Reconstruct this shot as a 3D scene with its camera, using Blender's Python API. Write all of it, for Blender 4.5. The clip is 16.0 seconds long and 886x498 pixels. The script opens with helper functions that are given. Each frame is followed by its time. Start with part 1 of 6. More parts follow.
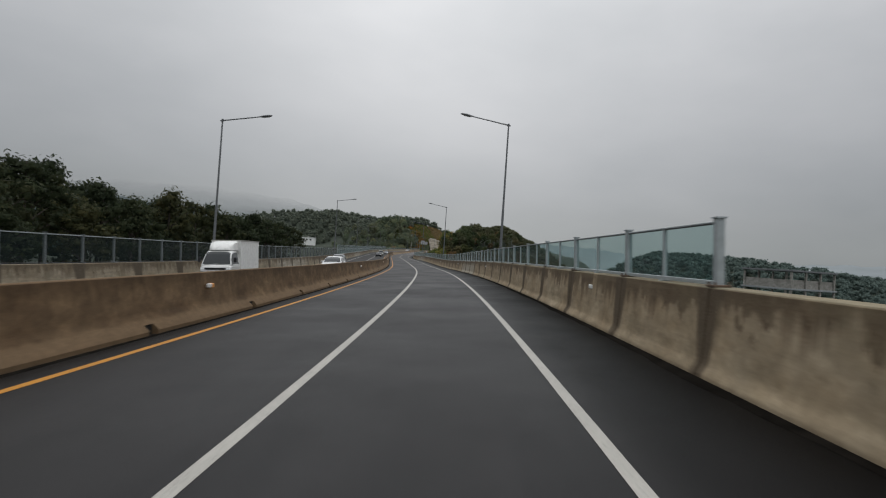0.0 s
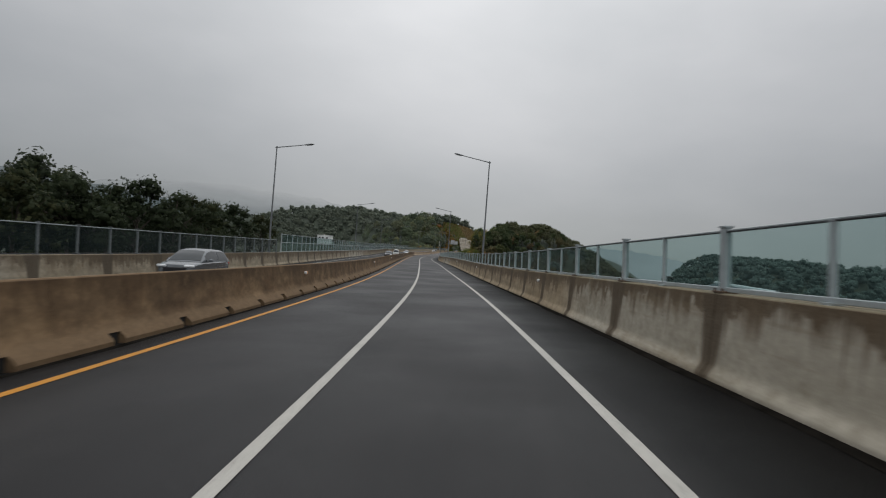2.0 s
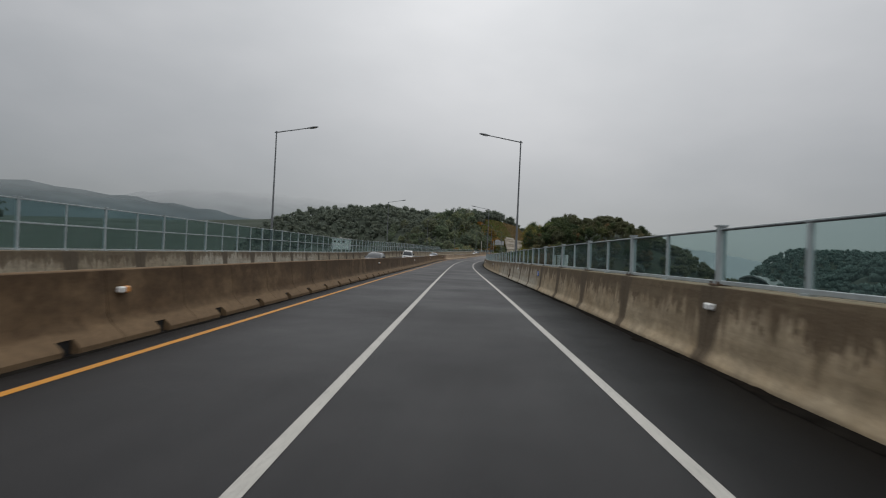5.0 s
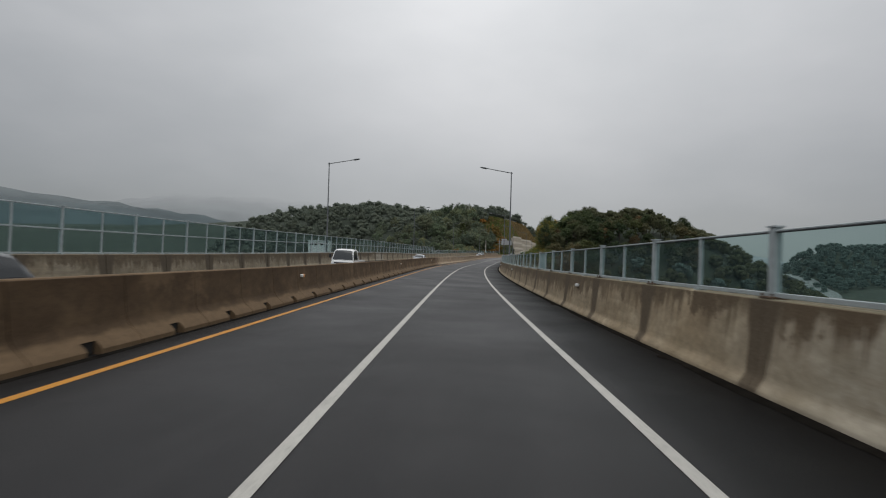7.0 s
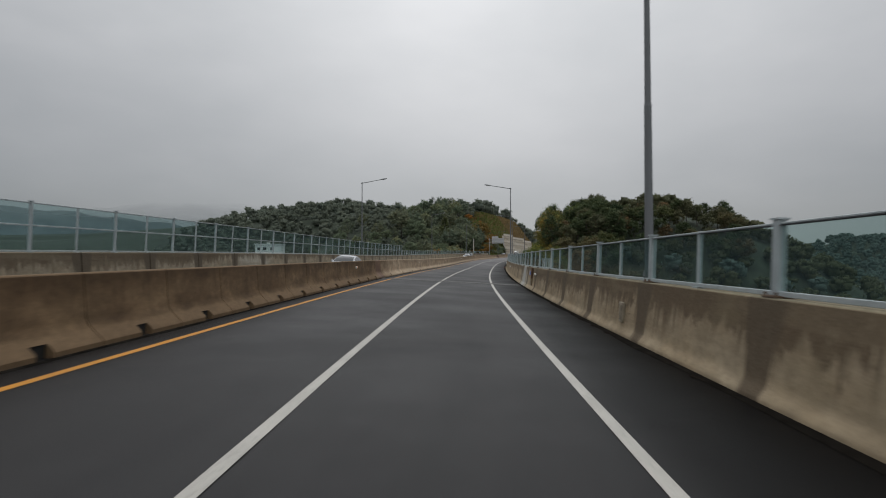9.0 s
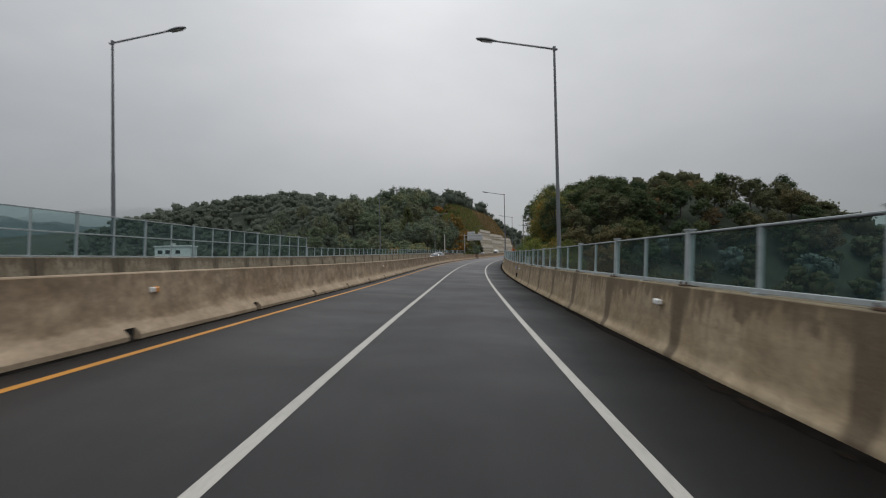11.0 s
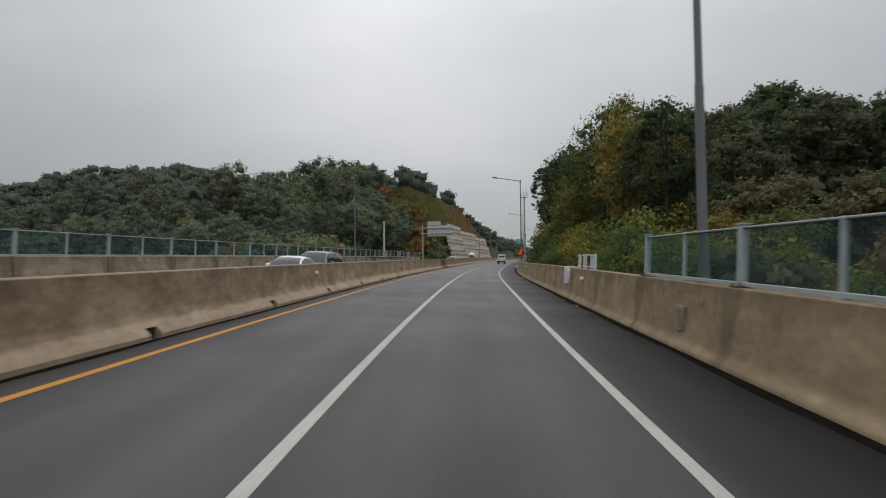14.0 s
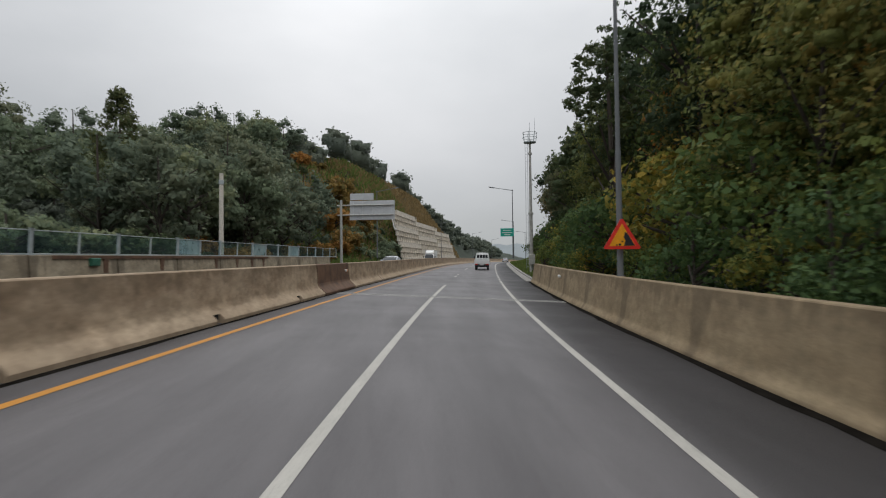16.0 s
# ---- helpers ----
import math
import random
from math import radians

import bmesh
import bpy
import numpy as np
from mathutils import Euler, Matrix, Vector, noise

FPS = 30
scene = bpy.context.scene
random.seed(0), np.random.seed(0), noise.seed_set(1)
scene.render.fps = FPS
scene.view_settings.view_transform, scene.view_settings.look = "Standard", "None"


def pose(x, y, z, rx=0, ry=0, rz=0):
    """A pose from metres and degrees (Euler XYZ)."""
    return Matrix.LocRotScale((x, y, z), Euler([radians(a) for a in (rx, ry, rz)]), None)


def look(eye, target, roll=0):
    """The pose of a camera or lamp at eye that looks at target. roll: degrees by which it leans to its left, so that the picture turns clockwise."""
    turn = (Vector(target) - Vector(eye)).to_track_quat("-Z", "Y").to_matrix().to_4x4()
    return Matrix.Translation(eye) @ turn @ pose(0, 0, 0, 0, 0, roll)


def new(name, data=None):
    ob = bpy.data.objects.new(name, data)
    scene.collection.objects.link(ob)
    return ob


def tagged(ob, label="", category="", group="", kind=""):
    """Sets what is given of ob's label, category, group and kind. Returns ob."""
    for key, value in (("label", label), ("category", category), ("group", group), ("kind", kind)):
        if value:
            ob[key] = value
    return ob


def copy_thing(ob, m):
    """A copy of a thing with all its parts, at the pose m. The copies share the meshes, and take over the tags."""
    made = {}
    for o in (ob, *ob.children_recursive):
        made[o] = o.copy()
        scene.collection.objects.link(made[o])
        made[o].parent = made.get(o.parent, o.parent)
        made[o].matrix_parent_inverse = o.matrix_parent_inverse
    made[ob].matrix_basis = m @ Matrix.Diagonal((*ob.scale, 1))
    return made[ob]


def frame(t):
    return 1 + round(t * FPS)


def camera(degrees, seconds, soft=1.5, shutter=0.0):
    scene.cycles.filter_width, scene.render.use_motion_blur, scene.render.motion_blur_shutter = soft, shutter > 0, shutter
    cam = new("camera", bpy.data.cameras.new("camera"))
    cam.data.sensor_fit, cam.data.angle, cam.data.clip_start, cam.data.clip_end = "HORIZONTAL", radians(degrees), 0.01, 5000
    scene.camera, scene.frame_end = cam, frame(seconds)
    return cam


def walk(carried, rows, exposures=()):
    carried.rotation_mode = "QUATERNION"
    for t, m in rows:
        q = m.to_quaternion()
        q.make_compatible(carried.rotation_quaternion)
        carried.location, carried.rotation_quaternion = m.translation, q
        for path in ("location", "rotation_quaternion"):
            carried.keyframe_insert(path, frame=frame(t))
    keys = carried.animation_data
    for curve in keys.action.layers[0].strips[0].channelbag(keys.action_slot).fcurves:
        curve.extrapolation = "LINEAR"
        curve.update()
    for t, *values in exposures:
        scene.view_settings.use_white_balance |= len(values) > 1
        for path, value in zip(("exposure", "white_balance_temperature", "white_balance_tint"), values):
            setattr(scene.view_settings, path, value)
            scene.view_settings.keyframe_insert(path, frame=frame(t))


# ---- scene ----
import collections
import functools

# ---- the road's line: curvature (1/km), height and cross fall along its length s; u is metres to the right of the lane's middle ----
CURVE_S = np.arange(-20, 641, 20.0)
CURVE = (1.5362, 1.3045, 1.0563, 0.9005, 1.0793, 1.1556, 0.8217, -0.0188, 0.1382, 0.1111, -0.0812, -0.1327, -0.5479, -0.809, -0.781, -1.162,
         -0.9611, -0.2943, -0.5676, -1.5004, -1.4094, -0.589, -0.8299, -1.4389, -1.1965, -0.6403, -0.4033, -0.4989, -0.7338, -0.9883, -1.2134, -1.2, -0.8, -0.4)
LEVEL_S = np.arange(-20, 641, 60.0)
LEVEL = (-0.0003, -0.0024, -0.4119, -0.079, -0.0645, 0.4427, 1.0322, 2.4731, 3.4482, 5.0256, 5.9609, 6.6648)
FALL = (0.0452, 0.0609, 0.0185, 0.0072, -0.0188, -0.0537, -0.0495, -0.0394, -0.0511, -0.0116, -0.002, 0.0016)
EYE = 1.7232


def road_tables():
    s = np.arange(-20, 641, 1.0)
    k = np.interp(s, CURVE_S, CURVE) * 1e-3
    th = np.concatenate([[0], np.cumsum((k[1:] + k[:-1]) / 2)])
    th -= th[20]
    mid = (th[1:] + th[:-1]) / 2
    x = np.concatenate([[0], np.cumsum(-np.sin(mid))])
    y = np.concatenate([[0], np.cumsum(np.cos(mid))])
    x, y = x - x[20], y - y[20]
    box = np.ones(41) / 41
    z = np.convolve(np.pad(np.interp(s, LEVEL_S, LEVEL), 20, mode="edge"), box, "valid")
    b = np.convolve(np.pad(np.interp(s, LEVEL_S, FALL), 20, mode="edge"), box, "valid")
    # straight on, before and behind
    pre, post = np.arange(-300, -20, 1.0), np.arange(641, 1000, 1.0)
    x = np.concatenate([x[0] - (pre + 20) * math.sin(th[0]), x, x[-1] - (post - 640) * math.sin(th[-1])])
    y = np.concatenate([y[0] + (pre + 20) * math.cos(th[0]), y, y[-1] + (post - 640) * math.cos(th[-1])])
    z = np.concatenate([np.full(len(pre), z[0]), z, z[-1] + (1 - np.exp(-(post - 640) / 80.0)) * 1.2])
    b = np.concatenate([np.full(len(pre), b[0]), b, np.full(len(post), b[-1])])
    th = np.concatenate([np.full(len(pre), th[0]), th, np.full(len(post), th[-1])])
    return np.concatenate([pre, s, post]), th, x, y, z, b


RS, RTH, RX, RY, RZ, RB = road_tables()


def heading(s):
    return float(np.interp(s, RS, RTH))


def rp(s, u, z=0.0):
    """The place s metres along the road, u to the right, z above its surface."""
    t = heading(s)
    return Vector((np.interp(s, RS, RX) + u * math.cos(t), np.interp(s, RS, RY) + u * math.sin(t),
                   np.interp(s, RS, RZ) + z + u * np.interp(s, RS, RB)))


def rm(s, u, z=0.0, turn=0.0, lean=True):
    """The pose of a thing at that place: x across the road, y along it; lean: it follows grade and cross fall."""
    t = heading(s)
    along = Vector((-math.sin(t), math.cos(t), 0))
    across = Vector((math.cos(t), math.sin(t), 0))
    if lean:
        along = (rp(s + 1, u) - rp(s - 1, u)).normalized()
        across = Vector((math.cos(t), math.sin(t), float(np.interp(s, RS, RB)))).normalized()
    up = across.cross(along).normalized()
    across = along.cross(up)
    m = Matrix((across, along, up)).transposed().to_4x4()
    return Matrix.Translation(rp(s, u, z)) @ m @ Matrix.Rotation(radians(turn), 4, "Z")


# ---- camera: seconds, s, u, spring travel, yaw, pitch, roll (radians, against the road) ----
DRIVE = (
    (0.0, -0.0001, 0.1885, 0.0145, 0.0225, 0.0121, 0.0165), (0.5, 13.4908, 0.0849, 0.001, 0.0206, 0.0101, 0.0181),
    (1.0, 27.052, 0.0038, -0.0005, 0.0191, 0.0122, 0.0245), (1.5, 40.6391, -0.027, 0.03, 0.0217, 0.0103, 0.0245),
    (2.0, 54.234, -0.1293, 0.0038, 0.0195, 0.0109, 0.0257), (2.5, 67.7814, -0.1577, -0.0076, 0.0179, 0.0116, 0.0285),
    (3.0, 81.2397, -0.2588, -0.0207, 0.0151, 0.0103, 0.0325), (3.7, 100.0395, -0.2603, -0.0181, 0.0214, 0.0115, 0.034),
    (4.3, 116.1536, -0.2597, -0.0158, 0.0268, 0.0126, 0.0345), (4.9, 132.2677, -0.256, -0.0136, 0.0322, 0.0136, 0.0348),
    (5.5, 148.3818, -0.2522, -0.0113, 0.0376, 0.0147, 0.0349), (6.0, 161.8455, -0.275, -0.0092, 0.0408, 0.0171, 0.0357),
    (6.5, 175.2953, -0.2915, -0.0136, 0.0364, 0.0165, 0.0412), (7.0, 188.7195, -0.2411, 0.001, 0.0315, 0.0188, 0.0337),
    (7.5, 202.0067, -0.0974, 0.0138, 0.0302, 0.0187, 0.031), (8.0, 215.1246, 0.0484, 0.0023, 0.0306, 0.0212, 0.0317),
    (8.5, 228.045, 0.0502, -0.01, 0.0277, 0.0232, 0.0333), (9.0, 240.9137, 0.1426, -0.0091, 0.0271, 0.0245, 0.0303),
    (9.5, 253.7895, 0.178, -0.0132, 0.0268, 0.0231, 0.0312), (10.0, 266.8367, 0.198, -0.0084, 0.0291, 0.0223, 0.0315),
    (10.2, 272.2228, 0.2032, -0.0015, 0.0268, 0.0245, 0.0319), (10.8, 288.7476, 0.1707, -0.0024, 0.0264, 0.0261, 0.0322),
    (11.4, 305.2725, 0.1381, -0.0034, 0.026, 0.0277, 0.0325), (12.0, 321.7974, 0.1056, -0.0043, 0.0255, 0.0293, 0.0328),
    (12.5, 335.5681, 0.0785, -0.0051, 0.0252, 0.0307, 0.0331), (13.0, 349.5521, 0.0346, 0.019, 0.0216, 0.0307, 0.0289),
    (13.5, 363.6395, 0.0395, 0.0019, 0.0291, 0.0302, 0.0255), (14.0, 377.5141, -0.1126, 0.0225, 0.0371, 0.0336, 0.0318),
    (14.5, 391.2012, -0.2138, 0.0152, 0.0407, 0.0331, 0.0355), (15.0, 404.7584, -0.2914, 0.0084, 0.0316, 0.0337, 0.031),
    (15.5, 418.5271, -0.362, 0.0018, 0.0244, 0.0338, 0.0306), (16.0, 432.4803, -0.4323, 0.0018, 0.0192, 0.0328, 0.035),
)


def eye_pose(s, u, lift, yaw, pitch, roll):
    e = rp(s, u, EYE + lift)
    a = heading(s) + yaw
    c = roll + float(np.interp(s, RS, RB))
    f = Vector((-math.sin(a) * math.cos(pitch), math.cos(a) * math.cos(pitch), math.sin(pitch)))
    r = Vector((math.cos(a), math.sin(a), 0))
    up = r.cross(f)
    r2, u2 = r * math.cos(c) + up * math.sin(c), up * math.cos(c) - r * math.sin(c)
    return Matrix.Translation(e) @ Matrix((r2, u2, -f)).transposed().to_4x4()


cam = camera(75.12, 16.0, soft=1.1, shutter=0.14)
walk(cam, [(t, eye_pose(*row)) for t, *row in DRIVE],
     exposures=((0, 0.1), (5.5, 0.1), (10, 0.1), (12.5, 0.12), (14, 0.16), (14.5, 0.24), (16, 0.34)))

# ---- light: a grey, closed sky ----
world = bpy.data.worlds.new("overcast")
scene.world = world
world.use_nodes = True
wn, wl = world.node_tree.nodes, world.node_tree.links
wn.clear()
w_out, w_bg, w_sky = wn.new("ShaderNodeOutputWorld"), wn.new("ShaderNodeBackground"), wn.new("ShaderNodeTexSky")
w_sky.sky_type, w_sky.sun_disc = "NISHITA", False
w_sky.sun_elevation, w_sky.sun_rotation = radians(72), radians(140)
w_tc, w_map, w_noise, w_ramp = wn.new("ShaderNodeTexCoord"), wn.new("ShaderNodeMapping"), wn.new("ShaderNodeTexNoise"), wn.new("ShaderNodeValToRGB")
w_sep, w_grad, w_mul, w_mix, w_scale = wn.new("ShaderNodeSeparateXYZ"), wn.new("ShaderNodeValToRGB"), wn.new("ShaderNodeMixRGB"), wn.new("ShaderNodeMixRGB"), wn.new("ShaderNodeVectorMath")
w_map.inputs["Scale"].default_value = (1.0, 1.0, 2.2)
w_noise.inputs["Scale"].default_value, w_noise.inputs["Detail"].default_value = 1.6, 6
w_ramp.color_ramp.elements[0].position, w_ramp.color_ramp.elements[0].color = 0.3, (0.77, 0.80, 0.81, 1)
w_ramp.color_ramp.elements[1].position, w_ramp.color_ramp.elements[1].color = 0.72, (1.2, 1.195, 1.19, 1)
w_grad.color_ramp.elements[0].position, w_grad.color_ramp.elements[0].color = 0.0, (0.245, 0.26, 0.27, 1)
w_grad.color_ramp.elements[1].position, w_grad.color_ramp.elements[1].color = 1.0, (1.12, 1.14, 1.16, 1)
for p, v in ((0.08, 0.262), (0.16, 0.30), (0.3, 0.385), (0.4, 0.45), (0.6, 0.80)):
    e = w_grad.color_ramp.elements.new(p)
    e.color = (v * 0.985, v, v * 1.027, 1)
w_mul.blend_type, w_mul.inputs[0].default_value = "MULTIPLY", 1.0
w_mix.inputs[0].default_value = 0.06
w_scale.operation = "SCALE"
w_scale.inputs["Scale"].default_value = 0.12
wl.new(w_tc.outputs["Generated"], w_map.inputs["Vector"])
wl.new(w_map.outputs[0], w_noise.inputs["Vector"])
wl.new(w_noise.outputs[0], w_ramp.inputs[0])
wl.new(w_tc.outputs["Generated"], w_sep.inputs[0])
wl.new(w_sep.outputs["Z"], w_grad.inputs[0])
wl.new(w_grad.outputs[0], w_mul.inputs[1])
wl.new(w_ramp.outputs[0], w_mul.inputs[2])
wl.new(w_sky.outputs[0], w_scale.inputs[0])
w_dot, w_pow, w_glow, w_add = wn.new("ShaderNodeVectorMath"), wn.new("ShaderNodeMath"), wn.new("ShaderNodeMixRGB"), wn.new("ShaderNodeMixRGB")
w_dot.operation, w_pow.operation = "DOT_PRODUCT", "POWER"
w_dot.inputs[1].default_value = (-0.06, 0.89, 0.45)
w_pow.inputs[1].default_value = 9.0
w_pow.use_clamp = True
w_glow.blend_type = w_add.blend_type = "MULTIPLY"
w_add.blend_type = "ADD"
w_glow.inputs[0].default_value = w_add.inputs[0].default_value = 1.0
w_glow.inputs[2].default_value = (0.26, 0.258, 0.256, 1)
wl.new(w_tc.outputs["Generated"], w_dot.inputs[0])
wl.new(w_dot.outputs["Value"], w_pow.inputs[0])
wl.new(w_pow.outputs[0], w_glow.inputs[1])
wl.new(w_mul.outputs[0], w_add.inputs[1])
wl.new(w_glow.outputs[0], w_add.inputs[2])
wl.new(w_add.outputs[0], w_mix.inputs[1])
wl.new(w_scale.outputs[0], w_mix.inputs[2])
wl.new(w_mix.outputs[0], w_bg.inputs["Color"])
w_bg.inputs["Strength"].default_value = 1.0
wl.new(w_bg.outputs[0], w_out.inputs[0])
sun_data = bpy.data.lights.new("sun", "SUN")
sun_data.energy, sun_data.angle, sun_data.color = 0.5, radians(40), (1.0, 0.98, 0.95)
sun = new("sun", sun_data)
sun.matrix_world = look((30, -40, 160), (0, 0, 0))

# ---- materials ----
def material(name, rough=0.8, metal=0.0):
    m = bpy.data.materials.new(name)
    m.use_nodes = True
    b = m.node_tree.nodes["Principled BSDF"]
    b.inputs["Roughness"].default_value, b.inputs["Metallic"].default_value = rough, metal
    return m, m.node_tree.nodes, m.node_tree.links, b


def noise_tex(nodes, links, scale, detail=4, stretch=(1, 1, 1), rough=0.55):
    g, mp, n = nodes.new("ShaderNodeNewGeometry"), nodes.new("ShaderNodeMapping"), nodes.new("ShaderNodeTexNoise")
    mp.inputs["Scale"].default_value = stretch
    n.inputs["Scale"].default_value, n.inputs["Detail"].default_value, n.inputs["Roughness"].default_value = scale, detail, rough
    links.new(g.outputs["Position"], mp.inputs["Vector"])
    links.new(mp.outputs[0], n.inputs["Vector"])
    return n.outputs[0]


def ramp(nodes, links, fac, *stops):
    r = nodes.new("ShaderNodeValToRGB")
    els = r.color_ramp.elements
    while len(els) < len(stops):
        els.new(0.5)
    for el, (p, c) in zip(els, stops):
        el.position = p
        el.color = (*c, 1) if len(c) == 3 else c
    links.new(fac, r.inputs[0])
    return r.outputs[0]


def mix(nodes, links, fac, a, b, kind="MIX"):
    m = nodes.new("ShaderNodeMixRGB")
    m.blend_type = kind
    for socket, v in zip(m.inputs, (fac, a, b)):
        if isinstance(v, (int, float)):
            socket.default_value = v
        elif isinstance(v, tuple):
            socket.default_value = (*v, 1)
        else:
            links.new(v, socket)
    return m.outputs[0]


def bump(nodes, links, bsdf, height, strength, distance=0.02):
    b = nodes.new("ShaderNodeBump")
    b.inputs["Strength"].default_value, b.inputs["Distance"].default_value = strength, distance
    links.new(height, b.inputs["Height"])
    links.new(b.outputs[0], bsdf.inputs["Normal"])


def plain(name, colour, rough=0.6, metal=0.0, vary=0.12, scale=6.0):
    m, n, l, b = material(name, rough, metal)
    f = noise_tex(n, l, scale)
    dark, light = tuple(c * (1 - vary) for c in colour), tuple(min(1, c * (1 + vary)) for c in colour)
    l.new(ramp(n, l, f, (0.3, dark), (0.7, light)), b.inputs["Base Color"])
    return m


def asphalt_material():
    m, n, l, b = material("asphalt", 0.6)
    fine = noise_tex(n, l, 55, 4, (1, 1, 1), 0.7)
    grit = noise_tex(n, l, 14, 5, (1.0, 0.5, 1.0), 0.7)
    broad = noise_tex(n, l, 0.25, 5)
    patch = noise_tex(n, l, 1.6, 5, (1.0, 0.10, 1.0), 0.65)
    c = ramp(n, l, fine, (0.36, (0.010, 0.010, 0.0106)), (0.68, (0.060, 0.060, 0.0615)))
    c = mix(n, l, 0.35, c, ramp(n, l, grit, (0.35, (0.017, 0.017, 0.018)), (0.68, (0.05, 0.05, 0.051))))
    c = mix(n, l, 0.45, c, ramp(n, l, broad, (0.35, (0.022, 0.022, 0.0232)), (0.7, (0.042, 0.0418, 0.042))))
    c = mix(n, l, 0.45, c, ramp(n, l, patch, (0.4, (0.018, 0.018, 0.0188)), (0.65, (0.044, 0.0435, 0.0432))))
    fleck = noise_tex(n, l, 38, 2, (1, 0.7, 1), 0.5)
    c = mix(n, l, soft_step(n, l, fleck, 0.66, 0.74, 0.6), c, (0.17, 0.165, 0.16))
    # the surface is painted paler towards the hill, standing in for brighter exposure there
    g, sep, far = n.new("ShaderNodeNewGeometry"), n.new("ShaderNodeSeparateXYZ"), n.new("ShaderNodeMapRange")
    l.new(g.outputs["Position"], sep.inputs[0])
    l.new(sep.outputs["Y"], far.inputs["Value"])
    far.inputs["From Min"].default_value, far.inputs["From Max"].default_value = 305, 440
    dry = ramp(n, l, fine, (0.3, (0.075, 0.074, 0.0755)), (0.75, (0.16, 0.159, 0.161)))
    c = mix(n, l, far.outputs[0], c, mix(n, l, 0.4, dry, ramp(n, l, patch, (0.4, (0.08, 0.0795, 0.081)), (0.65, (0.145, 0.1445, 0.146)))))
    # wheel tracks polished paler, oil down the middle of the lanes, a darker shoulder
    at = n.new("ShaderNodeAttribute")
    at.attribute_name = "across"
    shift = n.new("ShaderNodeMath")
    shift.operation = "MULTIPLY_ADD"
    l.new(patch, shift.inputs[0])
    shift.inputs[1].default_value = 0.5
    l.new(at.outputs["Fac"], shift.inputs[2])
    unit = n.new("ShaderNodeMapRange")
    l.new(shift.outputs[0], unit.inputs["Value"])
    unit.inputs["From Min"].default_value, unit.inputs["From Max"].default_value = -6.0 + 0.25, 4.0 + 0.25
    wear = ramp(n, l, unit.outputs[0], (0.0, (0.66,) * 3), (0.08, (0.80,) * 3), (0.165, (1.08,) * 3), (0.26, (0.96,) * 3), (0.35, (1.08,) * 3), (0.425, (0.95,) * 3),
                (0.52, (1.10,) * 3), (0.60, (0.90,) * 3), (0.68, (1.10,) * 3), (0.775, (0.84,) * 3), (0.81, (0.5,) * 3), (1.0, (0.3,) * 3))
    damp = mix(n, l, far.outputs[0], (0.51, 0.482, 0.487), (1.12, 1.06, 1.07))
    c = mix(n, l, 1.0, c, damp, "MULTIPLY")
    c = mix(n, l, 1.0, c, wear, "MULTIPLY")
    l.new(c, b.inputs["Base Color"])
    l.new(ramp(n, l, unit.outputs[0], (0.0, (0.06,) * 3), (0.09, (0.2,) * 3), (0.775, (0.2,) * 3), (0.83, (0.10,) * 3), (1.0, (0.02,) * 3)), b.inputs["Specular IOR Level"])
    l.new(ramp(n, l, broad, (0.3, (0.44,) * 3), (0.7, (0.6,) * 3)), b.inputs["Roughness"])
    bump(n, l, b, fine, 0.5, 0.012)
    return m


def math_node(n, l, kind, a, b=None, c=None):
    m = n.new("ShaderNodeMath")
    m.operation = kind
    for socket, v in zip(m.inputs, (a, b, c)):
        if isinstance(v, (int, float)):
            socket.default_value = v
        elif v is not None:
            l.new(v, socket)
    return m.outputs[0]


def soft_step(n, l, v, lo, hi, top=1.0):
    r = n.new("ShaderNodeMapRange")
    r.interpolation_type = "SMOOTHSTEP"
    l.new(v, r.inputs["Value"])
    for k, x in (("From Min", lo), ("From Max", hi), ("To Max", top)):
        r.inputs[k].default_value = x
    return r.outputs[0]


